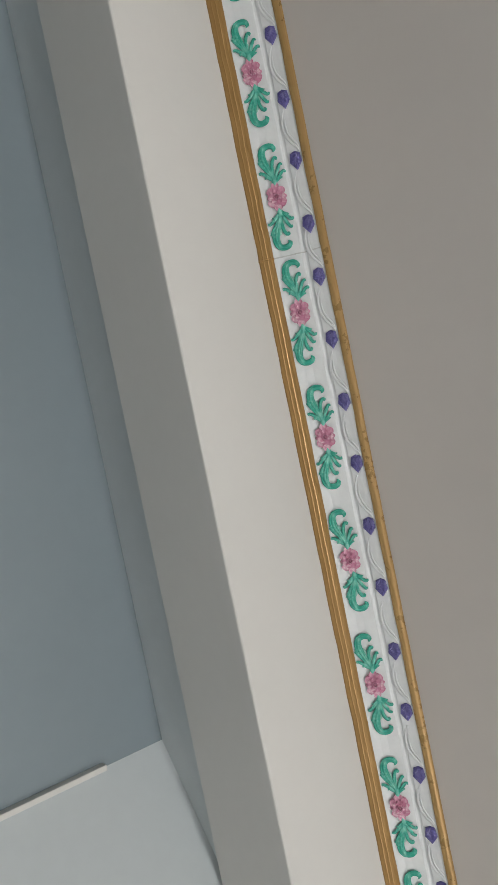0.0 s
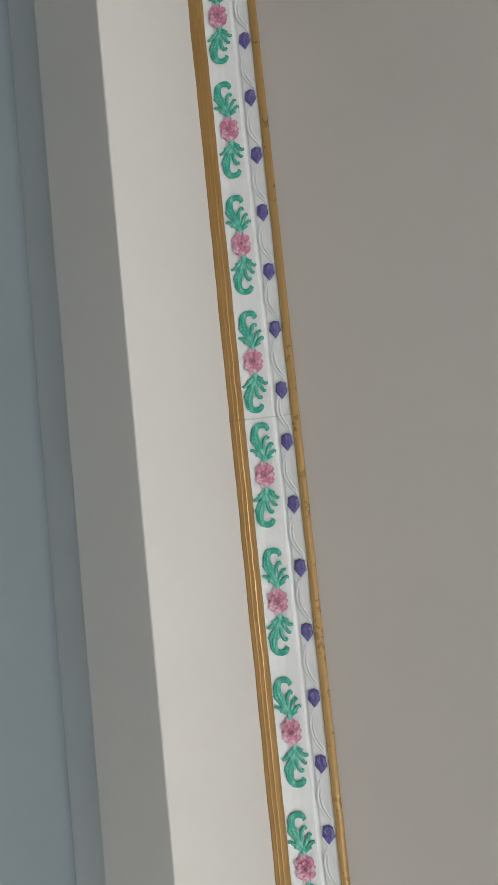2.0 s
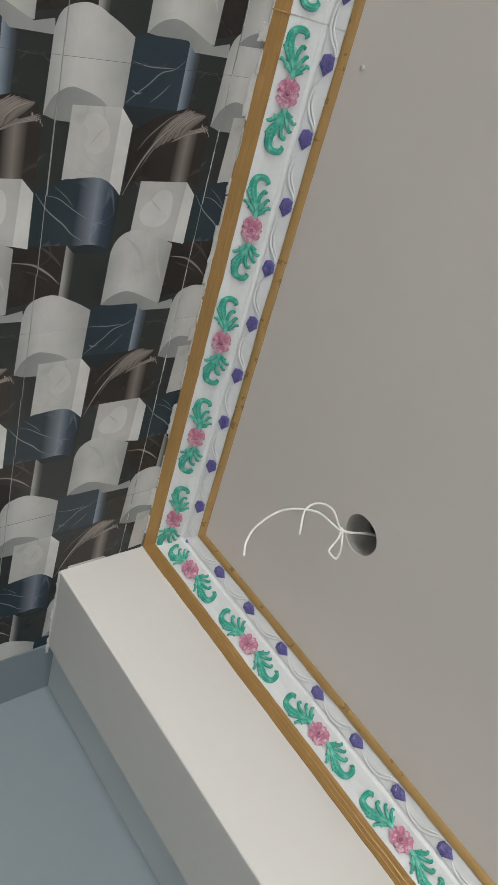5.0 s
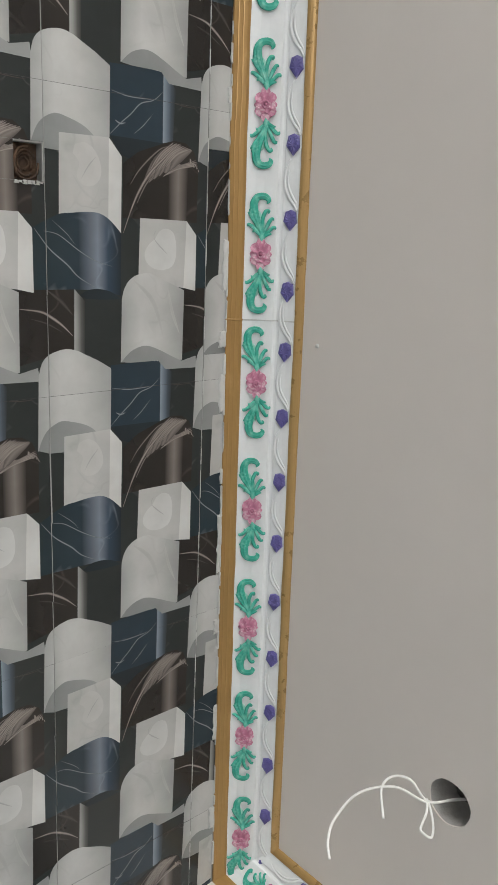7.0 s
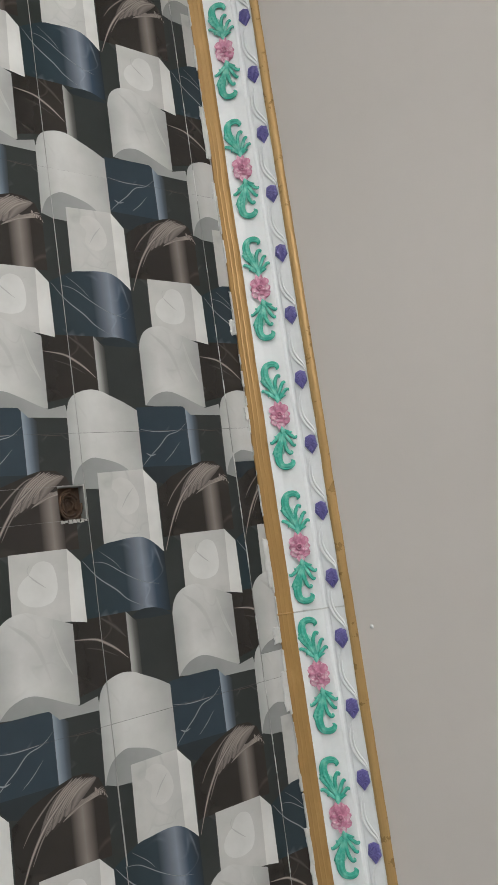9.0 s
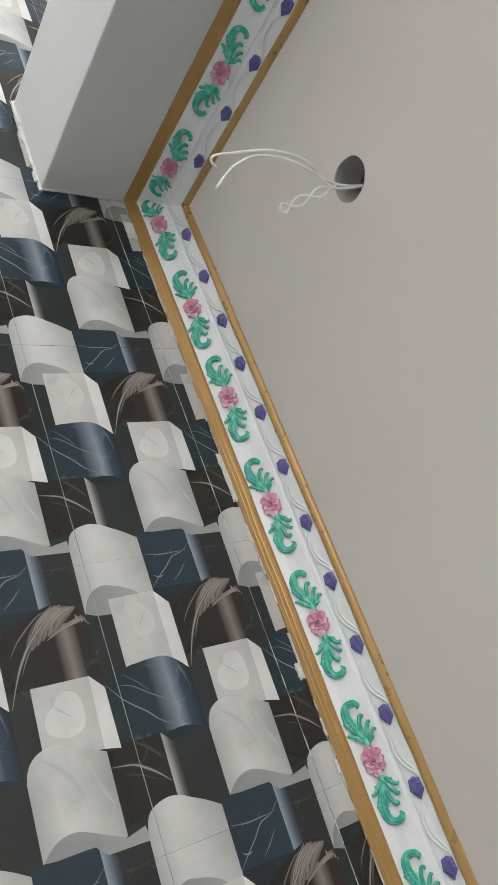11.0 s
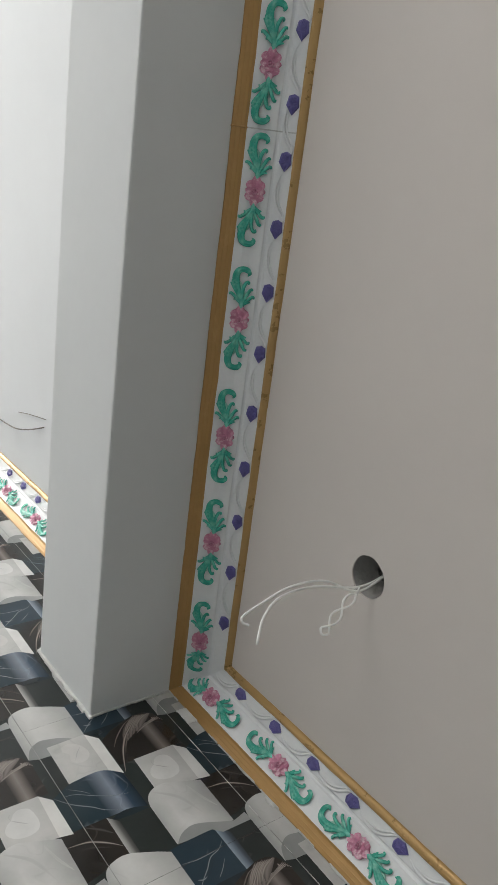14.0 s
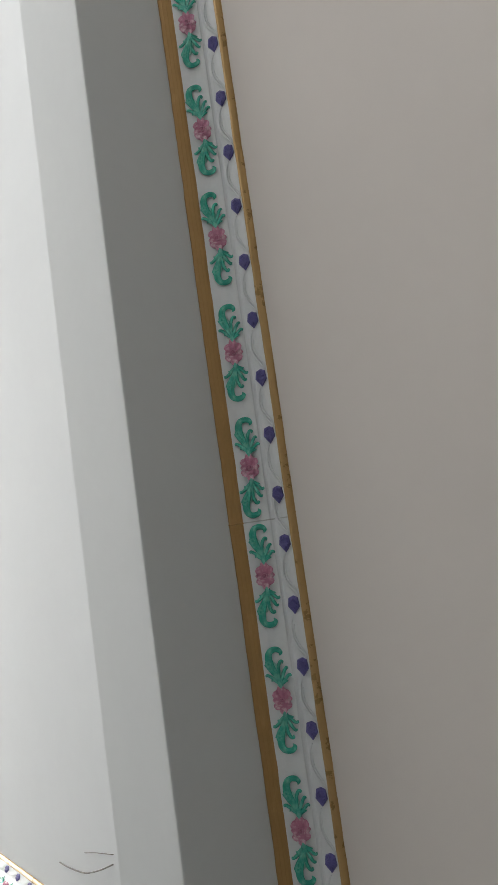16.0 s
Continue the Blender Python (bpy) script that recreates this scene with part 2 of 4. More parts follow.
def tube(bm, points, radius, sides=8, taper=None):
    """A round rod along points; taper gives the radius' share along it."""
    rings = []
    pts = [Vector(p) for p in points]
    up = Vector((0.31, 0.42, 0.85)).normalized()
    for i, p in enumerate(pts):
        d = (pts[min(i + 1, len(pts) - 1)] - pts[max(i - 1, 0)]).normalized()
        a = d.cross(up).normalized()
        b = d.cross(a)
        r = radius * (taper[i] if taper else 1.0)
        rings.append([bm.verts.new(p + (a * math.cos(k * math.tau / sides) + b * math.sin(k * math.tau / sides)) * r) for k in range(sides)])
    for r0, r1 in zip(rings, rings[1:]):
        for k in range(sides):
            bm.faces.new((r0[k], r0[(k + 1) % sides], r1[(k + 1) % sides], r1[k]))
    bm.faces.new(rings[0][::-1])
    bm.faces.new(rings[-1])


def glide(points, steps=10):
    """Points along a smooth line through the given ones."""
    p = [Vector(q) for q in points]
    p = [2 * p[0] - p[1], *p, 2 * p[-1] - p[-2]]
    out = []
    for a, b, c, d in zip(p, p[1:], p[2:], p[3:]):
        for k in range(steps):
            t = k / steps
            out.append(0.5 * (2 * b + (c - a) * t + (2 * a - 5 * b + 4 * c - d) * t * t + (3 * b - a - 3 * c + d) * t ** 3))
    return out + [p[-2]]


# ---------------------------------------------------------------- large structure
HOLES = [(1.095, 0.745), (-0.911, 0.729), (0.072, 0.723)]     # open lamp holes in the ceiling: x, y
HOLE_R = 0.04


def pierced_ceiling(name, x0, y0, x1, y1, holes, label, mat):
    bm = bmesh.new()
    outer = [bm.verts.new((x, y, CEIL)) for x, y in ((x0, y0), (x1, y0), (x1, y1), (x0, y1))]
    edges = [bm.edges.new((outer[i], outer[(i + 1) % 4])) for i in range(4)]
    for hx, hy in holes:
        ring = []
        for k in range(56):
            a = k * math.tau / 56
            reach = HOLE_R * (1 + 0.014 * math.sin(3 * a + hy) + 0.009 * math.sin(7 * a + hx) + 0.004 * math.sin(17 * a))
            ring.append(bm.verts.new((hx + reach * math.cos(a), hy + reach * math.sin(a), CEIL)))
        edges += [bm.edges.new((ring[k], ring[(k + 1) % 56])) for k in range(56)]
    bmesh.ops.triangle_fill(bm, use_beauty=True, edges=edges)
    for f in bm.faces:
        if f.normal.z > 0:
            f.normal_flip()
    border = [e for e in bm.edges if len(e.link_faces) == 1]
    up = bmesh.ops.extrude_edge_only(bm, edges=border)
    for v in up["geom"]:
        if isinstance(v, bmesh.types.BMVert):
            v.co.z += 0.003
    return tagged(part(name, bm, mat), label, "ceiling", kind="structure")


tagged(setting("ground", [(-400, -400, -0.34, 400, 400, -0.3)], GROUND, "pale sunlit paving outside the building", "ground"))
setting("floor", [(WEST - 0.1, SOUTH - 0.2, -0.3, XA + WIDE_A + 0.2, YB + 0.25, 0.0)], FLOOR, "plain light stone floor of the room", "floor")
pierced_ceiling("ceiling", XC, SOUTH, XA, YB, HOLES, "smooth beige painted ceiling with open lamp holes", CEILING)
pierced_ceiling("ceiling_west_bay", WEST, SOUTH, XC - WIDE_C, YB, [], "smooth white painted ceiling beyond the beam", CEILING_WHITE)
setting("roof_slab", [(WEST - 0.1, SOUTH - 0.2, CEIL + 0.13, XA + WIDE_A + 0.2, YB + 0.25, CEIL + 0.3)], CEMENT, "grey concrete roof slab above the ceiling", "roof")
setting("wall_north", [(WEST - 0.1, YB + 0.0022, 0.0, 0.076, YB + 0.2, CEIL + 0.13), (0.131, YB + 0.0022, 0.0, XA + WIDE_A + 0.6, YB + 0.2, CEIL + 0.13), (0.076, YB + 0.0022, 0.0, 0.131, YB + 0.2, CEIL - 0.4895), (0.076, YB + 0.0022, CEIL - 0.4445, 0.131, YB + 0.2, CEIL + 0.13), (0.076, YB + 0.06, CEIL - 0.4895, 0.131, YB + 0.2, CEIL - 0.4445)], GROUT, "wall that carries the printed wall tiles", "wall")
setting("beam_east", [(XA, SOUTH, CEIL - BEAM_A, XA + WIDE_A + 0.002, YB + 0.004, CEIL + 0.13)], BEAM, "cream painted concrete beam under the ceiling", "beam", 0.004)
setting("beam_west", [(XC - WIDE_C, SOUTH, CEIL - BEAM_C, XC, YB + 0.004, CEIL + 0.13)], BEAM_GREY, "greyish white painted concrete beam between two bays", "beam", 0.004)
bm = bmesh.new()
outline = ((XA + WIDE_A + NICHE_DEEP, NICHE_Y), (XA + WIDE_A, NICHE_Y - 0.3), (XA + WIDE_A, SOUTH), (XA + WIDE_A + 0.6, SOUTH), (XA + WIDE_A + 0.6, NICHE_Y))
low, high = [[bm.verts.new((x, y, z)) for x, y in outline] for z in (0.0, CEIL - BEAM_A + 0.021)]
for k in range(5):
    bm.faces.new((low[k], low[(k + 1) % 5], high[(k + 1) % 5], high[k]))
bm.faces.new(low)
bm.faces.new(high[::-1])
bmesh.ops.recalc_face_normals(bm, faces=bm.faces[:])
tagged(part("wall_east", bm, PALE_WALL), "bluish white painted wall with a splayed edge beside the recess", "wall", kind="structure")
setting("recess_soffit", [(XA + WIDE_A + 0.001, SOUTH, CEIL - BEAM_A + 0.02, XA + WIDE_A + 0.6, YB + 0.004, CEIL + 0.13)], PALE_WALL, "bluish white painted soffit of the wide recess", "soffit", 0.003)
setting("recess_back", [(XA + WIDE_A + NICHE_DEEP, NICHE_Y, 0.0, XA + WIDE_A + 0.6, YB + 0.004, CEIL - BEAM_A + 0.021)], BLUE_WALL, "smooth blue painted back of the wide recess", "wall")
back_x = XA + WIDE_A + NICHE_DEEP
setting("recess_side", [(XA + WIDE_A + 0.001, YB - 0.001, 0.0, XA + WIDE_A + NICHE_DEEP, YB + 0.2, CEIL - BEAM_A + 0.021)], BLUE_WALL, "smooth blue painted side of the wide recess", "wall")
setting("recess_lining", [(XA + WIDE_A + NICHE_DEEP - 0.02, NICHE_Y - 0.002, 0.0, XA + WIDE_A + NICHE_DEEP + 0.01, NICHE_Y + 0.011, CEIL - BEAM_A - 0.13)], BEAM, "white painted lining strip in the recess corner", "trim", 0.002)
# unseen wall; its doorway is assumed and placed to suit the south fill
setting("wall_south", [(WEST, SOUTH - 0.2, 0.0, -2.6, SOUTH, CEIL + 0.13), (-0.9, SOUTH - 0.2, 0.0, XA + WIDE_A + 0.2, SOUTH, CEIL + 0.13), (-2.6, SOUTH - 0.2, 2.3, -0.9, SOUTH, CEIL + 0.13)], PLAIN_WALL, "unseen plain painted wall with a wide doorway added for light", "wall")
setting("lintel_west", [(WEST - 0.1, SOUTH - 0.2, 2.45, WEST, YB + 0.2, CEIL + 0.13)], PLAIN_WALL, "painted lintel over the open side of the bay", "lintel")


# ---------------------------------------------------------------- cornice
# The profile from the foot of the cornice on the wall to its edge on the ceiling, in shares of REACH and of DROP.
FOOT = ((0.0, 1.0), (0.03, 1.0), (0.07, 0.962), (0.084, 0.953), (0.092, 0.938), (0.13, 0.897), (0.14, 0.89), (0.148, 0.872), (0.183, 0.83), (0.192, 0.765))
FACE = ((0.192, 0.765), (0.21, 0.74), (0.29, 0.615), (0.385, 0.5), (0.487, 0.4), (0.535, 0.352), (0.549, 0.336), (0.546, 0.292), (0.56, 0.256), (0.588, 0.234), (0.61, 0.246), (0.626, 0.244), (0.66, 0.222), (0.75, 0.16), (0.87, 0.095))
HEAD = ((0.87, 0.095), (0.872, 0.12), (0.89, 0.128), (0.93, 0.112), (0.965, 0.08), (0.99, 0.045), (1.0, 0.0))


class Run:
    """One straight length of cornice: start is the wall's corner, along its way, out the way into the room."""

    def __init__(self, start, along, out, length, mitre=(1, 0)):
        self.start, self.along, self.out = Vector(start), Vector(along), Vector(out)
        self.length, self.mitre = length, mitre

    def place(self, s, h, v):
        return self.start + self.along * s + self.out * (h * REACH) + Vector((0, 0, -v * DROP))

    def strip(self, name, profile, mat, parent, label, wobble=0.0):
        bm = bmesh.new()
        steps = max(2, int(self.length / 0.025))
        rows = []
        for i in range(steps + 1):
            row = []
            for h, v in profile:
                s0, s1 = h * REACH * self.mitre[0], self.length - h * REACH * self.mitre[1]
                s = s0 + (s1 - s0) * i / steps
                q = self.place(s, h, v)
                k = (noise.noise(q * 13.0) + 0.6 * noise.noise(q * 41.0)) * wobble
                row.append(bm.verts.new(q + self.out * k * 0.6 + Vector((0, 0, k))))
            rows.append(row)
        for a, b in zip(rows, rows[1:]):
            for j in range(len(profile) - 1):
                bm.faces.new((a[j], b[j], b[j + 1], a[j + 1]))
        bmesh.ops.recalc_face_normals(bm, faces=bm.faces[:])
        mid = bm.faces[len(bm.faces) // 2]
        if mid.normal.dot(self.out - Vector((0, 0, 1))) < 0:
            bmesh.ops.reverse_faces(bm, faces=bm.faces[:])
        return part(name, bm, mat, parent, label)

    def seat(self, s, h, v, h0, v0, h1, v1, flip=1):
        """A pose on the profile: x along the run, y up across the face towards the ceiling, z out of it."""
        across = (self.out * ((h1 - h0) * REACH) + Vector((0, 0, (v0 - v1) * DROP))).normalized()
        x = self.along * flip
        z = x.cross(across)
        if z.dot(self.out) < 0:
            x = -x
            z = x.cross(across)
        m = Matrix((x, across, z)).transposed().to_4x4()
        m.translation = self.place(s, h, v)
        return m


def frond(bm, points, radius, flat=0.55):
    line = glide(points, 6)
    n = len(line) - 1
    old = set(bm.verts)
    tube(bm, line, radius, 7, [0.35 + 0.75 * math.sin(math.pi * min(1.0, 0.12 + 0.86 * i / n)) for i in range(n + 1)])
    for v in bm.verts:
        if v not in old:
            v.co.z = v.co.z * flat + 0.0012


def leaf_mesh(stretch=1.0):
    """A curled acanthus leaf that springs from the rose along +x, fans out and rolls over towards +y."""
    bm = bmesh.new()
    for k in (-1, 0, 1):
        high = 0.0062 - 0.0012 * abs(k)
        frond(bm, [(0.027, 0.0008 * k, 0.004), (0.042, -0.0036 + 0.0022 * k, high), (0.056, -0.0085 + 0.0034 * k, high), (0.070, -0.0128 + 0.0036 * k, high), (0.084 - 0.0008 * k, -0.0142 + 0.0034 * k, high), (0.0945 - 0.0026 * k, -0.0105 + 0.0018 * k, high), (0.0985 - 0.0032 * k, -0.0025, high), (0.0965 - 0.003 * k, 0.0055 - 0.0008 * k, 0.005), (0.0905 - 0.001 * k, 0.009 - 0.0016 * k, 0.0045), (0.086, 0.0062, 0.004)], 0.0028)
    for radius, line in (
        (0.0029, ((0.034, -0.001), (0.050, -0.0085), (0.062, -0.0165), (0.071, -0.0225))),
        (0.0026, ((0.044, -0.005), (0.058, -0.0125), (0.069, -0.0185), (0.0765, -0.0205))),
        (0.0030, ((0.031, -0.001), (0.041, -0.0095), (0.0475, -0.0165), (0.0505, -0.0215), (0.047, -0.0225))),
        (0.0027, ((0.029, 0.0), (0.036, -0.0065), (0.040, -0.0115), (0.0375, -0.0145))),
        (0.0029, ((0.034, 0.001), (0.052, -0.0005), (0.066, 0.0015), (0.0745, 0.006), (0.0735, 0.0095), (0.0695, 0.0085))),
        (0.0029, ((0.032, 0.001), (0.045, 0.006), (0.056, 0.0108), (0.0615, 0.0148), (0.0585, 0.017))),
        (0.0029, ((0.030, 0.001), (0.038, 0.009), (0.0455, 0.016), (0.0465, 0.0195), (0.043, 0.0205))),
        (0.0027, ((0.028, 0.001), (0.034, 0.0085), (0.0355, 0.0145))),
        (0.0044, ((0.021, 0.0), (0.030, 0.0), (0.040, -0.001))),
    ):
        n = len(line) - 1
        frond(bm, [(x, y, 0.003 + 0.0024 * math.sin(math.pi * (0.2 + 0.7 * i / n))) for i, (x, y) in enumerate(line)], radius)
    fronds = set(bm.faces)
    bmesh.ops.create_uvsphere(bm, u_segments=14, v_segments=8, radius=1.0, matrix=pose(0.053, -0.004, 0.0008, 0, 0, -17) @ Matrix.Diagonal((0.024, 0.0085, 0.0026, 1)))
    for f in bm.faces:
        f.material_index = 0 if f in fronds else 1
    for v in bm.verts:
        v.co.x = 0.02 + (v.co.x - 0.02) * stretch
        v.co.y = v.co.y * 1.14 + 0.001
    return mesh_of("leaf", bm, GREEN, PALE_GREEN, smooth=True)


def petal(bm, angle, reach, long, wide, tilt, z):
    """One cupped petal with a raised rim."""
    grid = []
    for i in range(5):
        row = []
        for j in range(5):
            a, b = i / 4, j / 2 - 1
            half = wide * math.sqrt(max(0.04, 1 - ((a - 0.55) / 0.6) ** 2))
            x = reach + long * a - 0.12 * long * abs(b) * a
            y = b * half
            h = z + tilt * a + 0.0016 * b * b - 0.0035 * max(0.0, a - 0.7)
            row.append(bm.verts.new((x * math.cos(angle) - y * math.sin(angle), x * math.sin(angle) + y * math.cos(angle), h)))
        grid.append(row)
    for r0, r1 in zip(grid, grid[1:]):
        for j in range(4):
            bm.faces.new((r0[j], r1[j], r1[j + 1], r0[j + 1]))


def rose_mesh():
    """An open rose, longer along the cornice, with ruffled pointed petals round a small cup."""
    bm = bmesh.new()

    def rim(k, n):
        a = k * math.tau / n
        r = 1.03 + 0.09 * math.cos(8 * a) + 0.19 * math.cos(2 * a) + 0.05 * math.cos(4 * a)
        return 0.0205 * r * math.cos(a), 0.0205 * r * math.sin(a)

    base = [bm.verts.new((*rim(k, 48), 0.0)) for k in range(48)]
    top = [bm.verts.new((v.co.x * 0.93, v.co.y * 0.93, 0.0036)) for v in base]
    for k in range(48):
        bm.faces.new((base[k], base[(k + 1) % 48], top[(k + 1) % 48], top[k]))
    bm.faces.new(top)
    for k in range(8):
        a = k * math.tau / 8
        petal(bm, a, 0.0085, 0.0145 * (1 + 0.42 * math.cos(2 * a)), 0.0078, 0.0014, 0.0046)
    for k in range(7):
        petal(bm, 0.4 + k * math.tau / 7, 0.0052, 0.0098, 0.0056, 0.0018, 0.0068)
    ring = [(0.0054 * math.cos(k * math.tau / 12), 0.0054 * math.sin(k * math.tau / 12), 0.0092) for k in range(13)]
    tube(bm, ring, 0.0016, 6)
    bmesh.ops.create_uvsphere(bm, u_segments=10, v_segments=6, radius=0.0024, matrix=pose(0, 0, 0.0088))
    return mesh_of("rose", bm, PINK, smooth=True)


def bud_mesh():
    """A five-sided pleated bud."""
    bm = bmesh.new()
    rim = ((0.0205, 0.0), (0.006, 0.0125), (-0.012, 0.0105), (-0.0165, 0.001), (-0.013, -0.009), (0.004, -0.0125))
    n = 4
    ring = []
    for i, (x, y) in enumerate(rim):
        x1, y1 = rim[(i + 1) % len(rim)]
        for k in range(n):
            ring.append((x + (x1 - x) * k / n, y + (y1 - y) * k / n))
    low = [bm.verts.new((x, y, 0.0)) for x, y in ring]
    mid = [bm.verts.new((x * 0.93, y * 0.93, 0.004)) for x, y in ring]
    high = [bm.verts.new((x * 0.6, y * 0.6, 0.0055 + 0.0012 * (k % 2))) for k, (x, y) in enumerate(ring)]
    tip = bm.verts.new((0.004, 0, 0.0062))
    m = len(ring)
    for k in range(m):
        j = (k + 1) % m
        bm.faces.new((low[k], low[j], mid[j], mid[k]))
        bm.faces.new((mid[k], mid[j], high[j], high[k]))
        bm.faces.new((high[k], high[j], tip))
    return mesh_of("bud", bm, VIOLET)


def vine_mesh():
    """The bare raised stem that swings from bud to bud."""
    bm = bmesh.new()
    frond(bm, [(-0.013, 0.0115, 0.0), (-0.023, 0.0065, 0.001), (-0.035, -0.003, 0.0014), (-0.05, -0.01, 0.0014), (-0.067, -0.0125, 0.0014), (-0.085, -0.01, 0.0012), (-0.1, -0.003, 0.0)], 0.0026, 0.45)
    frond(bm, [(-0.016, 0.0125, 0.0), (-0.028, 0.0085, 0.0008), (-0.04, 0.001, 0.0012), (-0.053, -0.005, 0.0012), (-0.068, -0.0068, 0.0008), (-0.082, -0.005, 0.0004)], 0.0019, 0.45)
    return mesh_of("vine", bm, WHITE_CAST, smooth=True)


LEAF, CUT_LEAF, ROSE, BUD, VINE = leaf_mesh(), leaf_mesh(0.72), rose_mesh(), bud_mesh(), vine_mesh()
MIRROR = Matrix.Diagonal((-1, 1, 1, 1))


def ornament(name, mesh, m, parent):
    ob = new(name, mesh)
    ob.parent = parent
    ob.matrix_basis = m
    return ob


def cornice(name, run, roses, label, flip=1, seam=0.0):
    """roses: how far along the run each rose sits, and whether the leaf before it is cut short."""
    holder = new(name)
    tagged(holder, label, "cornice", kind="structure")
    gold = GOLD_X if abs(run.along.x) > 0.5 else GOLD_Y
    run.strip("gold_foot_moulding", FOOT, gold, holder, "ribbed gold painted moulding", 0.0013)
    run.strip("cast_face", FACE, WHITE_CAST, holder, "white painted plaster face", 0.0006)
    run.strip("gold_head_moulding", HEAD, GOLD_LIT, holder, "narrow gold painted moulding", 0.0011)
    if seam:
        short = Run(run.start + run.along * (seam - 0.0012) + run.out * 0.0006 + Vector((0, 0, -0.0006)), run.along, run.out, 0.0024, (0, 0))
        short.strip("joint_seam", FACE, FILLER, holder, "thin filled joint between two casts")
        bead = bmesh.new()
        tube(bead, glide([run.place(seam, h, v) for h, v in FOOT], 2), 0.0019, 6)
        part("joint_bead", bead, gold, holder)
    rng = random.Random(len(roses))
    for s, cut in roses:
        m = run.seat(s, 0.372, 0.522, 0.2, 0.755, 0.54, 0.355, flip) @ pose(rng.uniform(-0.001, 0.001), 0, 0.0005, 0, 0, rng.uniform(-3, 3))
        ornament("rose", ROSE, m, holder)
        forward = run.along.dot(m.to_3x3() @ Vector((1, 0, 0))) > 0
        for way, turn in ((1, Matrix()), (-1, MIRROR)):
            before = (way > 0) != forward
            ornament("leaf", CUT_LEAF if cut and before else LEAF, m @ turn, holder)
        for k in (-0.25, 0.25):
            q = s + k * PITCH
            if q < REACH * 0.9:
                continue
            b = run.seat(q, 0.735, 0.175, 0.62, 0.26, 0.86, 0.1, flip)
            ornament("bud", BUD, b, holder)
            ornament("vine", VINE, b, holder)
    return holder


ROSES_A, ROSES_B, ROSES_C = [0.143, 0.385, 0.632, 0.876, 1.118, 1.345, 1.592, 1.84, 2.093, 2.345, 2.582, 2.829, 3.075, 3.321, 3.568, 3.814], [0.11, 0.357, 0.594, 0.844, 1.088, 1.337, 1.585, 1.816, 2.062, 2.307, 2.551, 2.797], [0.149, 0.401, 0.648, 0.897, 1.142, 1.364, 1.607, 1.856, 2.1, 2.349, 2.594, 2.841, 3.087, 3.333, 3.58, 3.826]
run_a = Run((XA, YB, CEIL), (0, -1, 0), (-1, 0, 0), YB - SOUTH, (1, 0))
run_b = Run((XC, YB, CEIL), (1, 0, 0), (0, -1, 0), XA - XC, (1, 1))
run_c = Run((XC, YB, CEIL), (0, -1, 0), (1, 0, 0), YB - SOUTH, (1, 0))
run_d = Run((XC - WIDE_C, YB, CEIL), (-1, 0, 0), (0, -1, 0), XC - WIDE_C - WEST, (1, 0))
FLORAL = "white plaster cornice with painted roses, green leaves and gold edges"
cornice("cornice_east", run_a, [(s, i == 0) for i, s in enumerate(ROSES_A)], FLORAL, seam=(ROSES_A[4] + ROSES_A[5]) / 2)
cornice("cornice_north", run_b, [(s, i == 0) for i, s in enumerate(ROSES_B)], FLORAL, seam=(ROSES_B[6] + ROSES_B[7]) / 2)
cornice("cornice_west", run_c, [(s, i == 0) for i, s in enumerate(ROSES_C)], FLORAL, seam=(ROSES_C[4] + ROSES_C[5]) / 2)
cornice("cornice_west_bay", run_d, [(0.13 + PITCH * k, k == 0) for k in range(13)], FLORAL)

# ---------------------------------------------------------------- wires in the lamp holes


def lamp_hole(hx, hy, wires):
    """The rough cement cup above a lamp hole, and its loose cable tails."""
    bm = bmesh.new()
    rings = []
    for z, r in ((CEIL + 0.0012, 1.04), (CEIL + 0.02, 1.03), (CEIL + 0.04, 1.0), (CEIL + 0.052, 0.9), (CEIL + 0.056, 0.7)):
        rings.append([bm.verts.new((hx + HOLE_R * r * (1 + 0.03 * math.sin(2.7 * k + 40 * z)) * math.cos(k * math.tau / 24), hy + HOLE_R * r * math.sin(k * math.tau / 24), z)) for k in range(24)])
    for a, b in zip(rings, rings[1:]):
        for k in range(24):
            bm.faces.new((a[k], b[k], b[(k + 1) % 24], a[(k + 1) % 24]))
    bm.faces.new(rings[-1])
    cup = part("lamp_hole", bm, CEMENT, smooth=True)
    tagged(cup, "open round lamp hole with rough grey cement inside", "ceiling hole")
    bm = bmesh.new()
    tube(bm, glide([(hx - 0.012, hy - 0.016, CEIL + 0.0562), (hx - 0.012, hy - 0.016, CEIL + 0.053)], 3), 0.008, 12)
    part("conduit", bm, DARK_WIRE, cup, "dark mouth of a conduit")
    cable = new("loose_cable")
    cable.location = (hx, hy, CEIL)
    tagged(cable, "thin white twin cable hanging loose and knotted", "cable")
    for line in wires:
        bm = bmesh.new()
        tube(bm, glide(line, 8), 0.0021, 7)
        part("strand", bm, WIRE, cable, smooth=True)
    return cup


def twisted(start, tip, view):
    """A doubled strand that runs out to a loop and back, crossing itself twice on the way."""
    p, q = Vector(start), Vector(tip)
    side = (q - p).cross(Vector(view)).normalized()
    there = [p + (q - p) * t + side * (0.0095 * math.sin(2.5 * math.pi * t) * (0.75 + 0.25 * t)) for t in [k / 12 for k in range(12)]]
    back = [p + (q - p) * t - side * (0.0095 * math.sin(2.5 * math.pi * t) * (0.75 + 0.25 * t)) + Vector((0, 0, -0.002)) for t in [k / 12 for k in range(11, -1, -1)]]
    return there + [q] + back


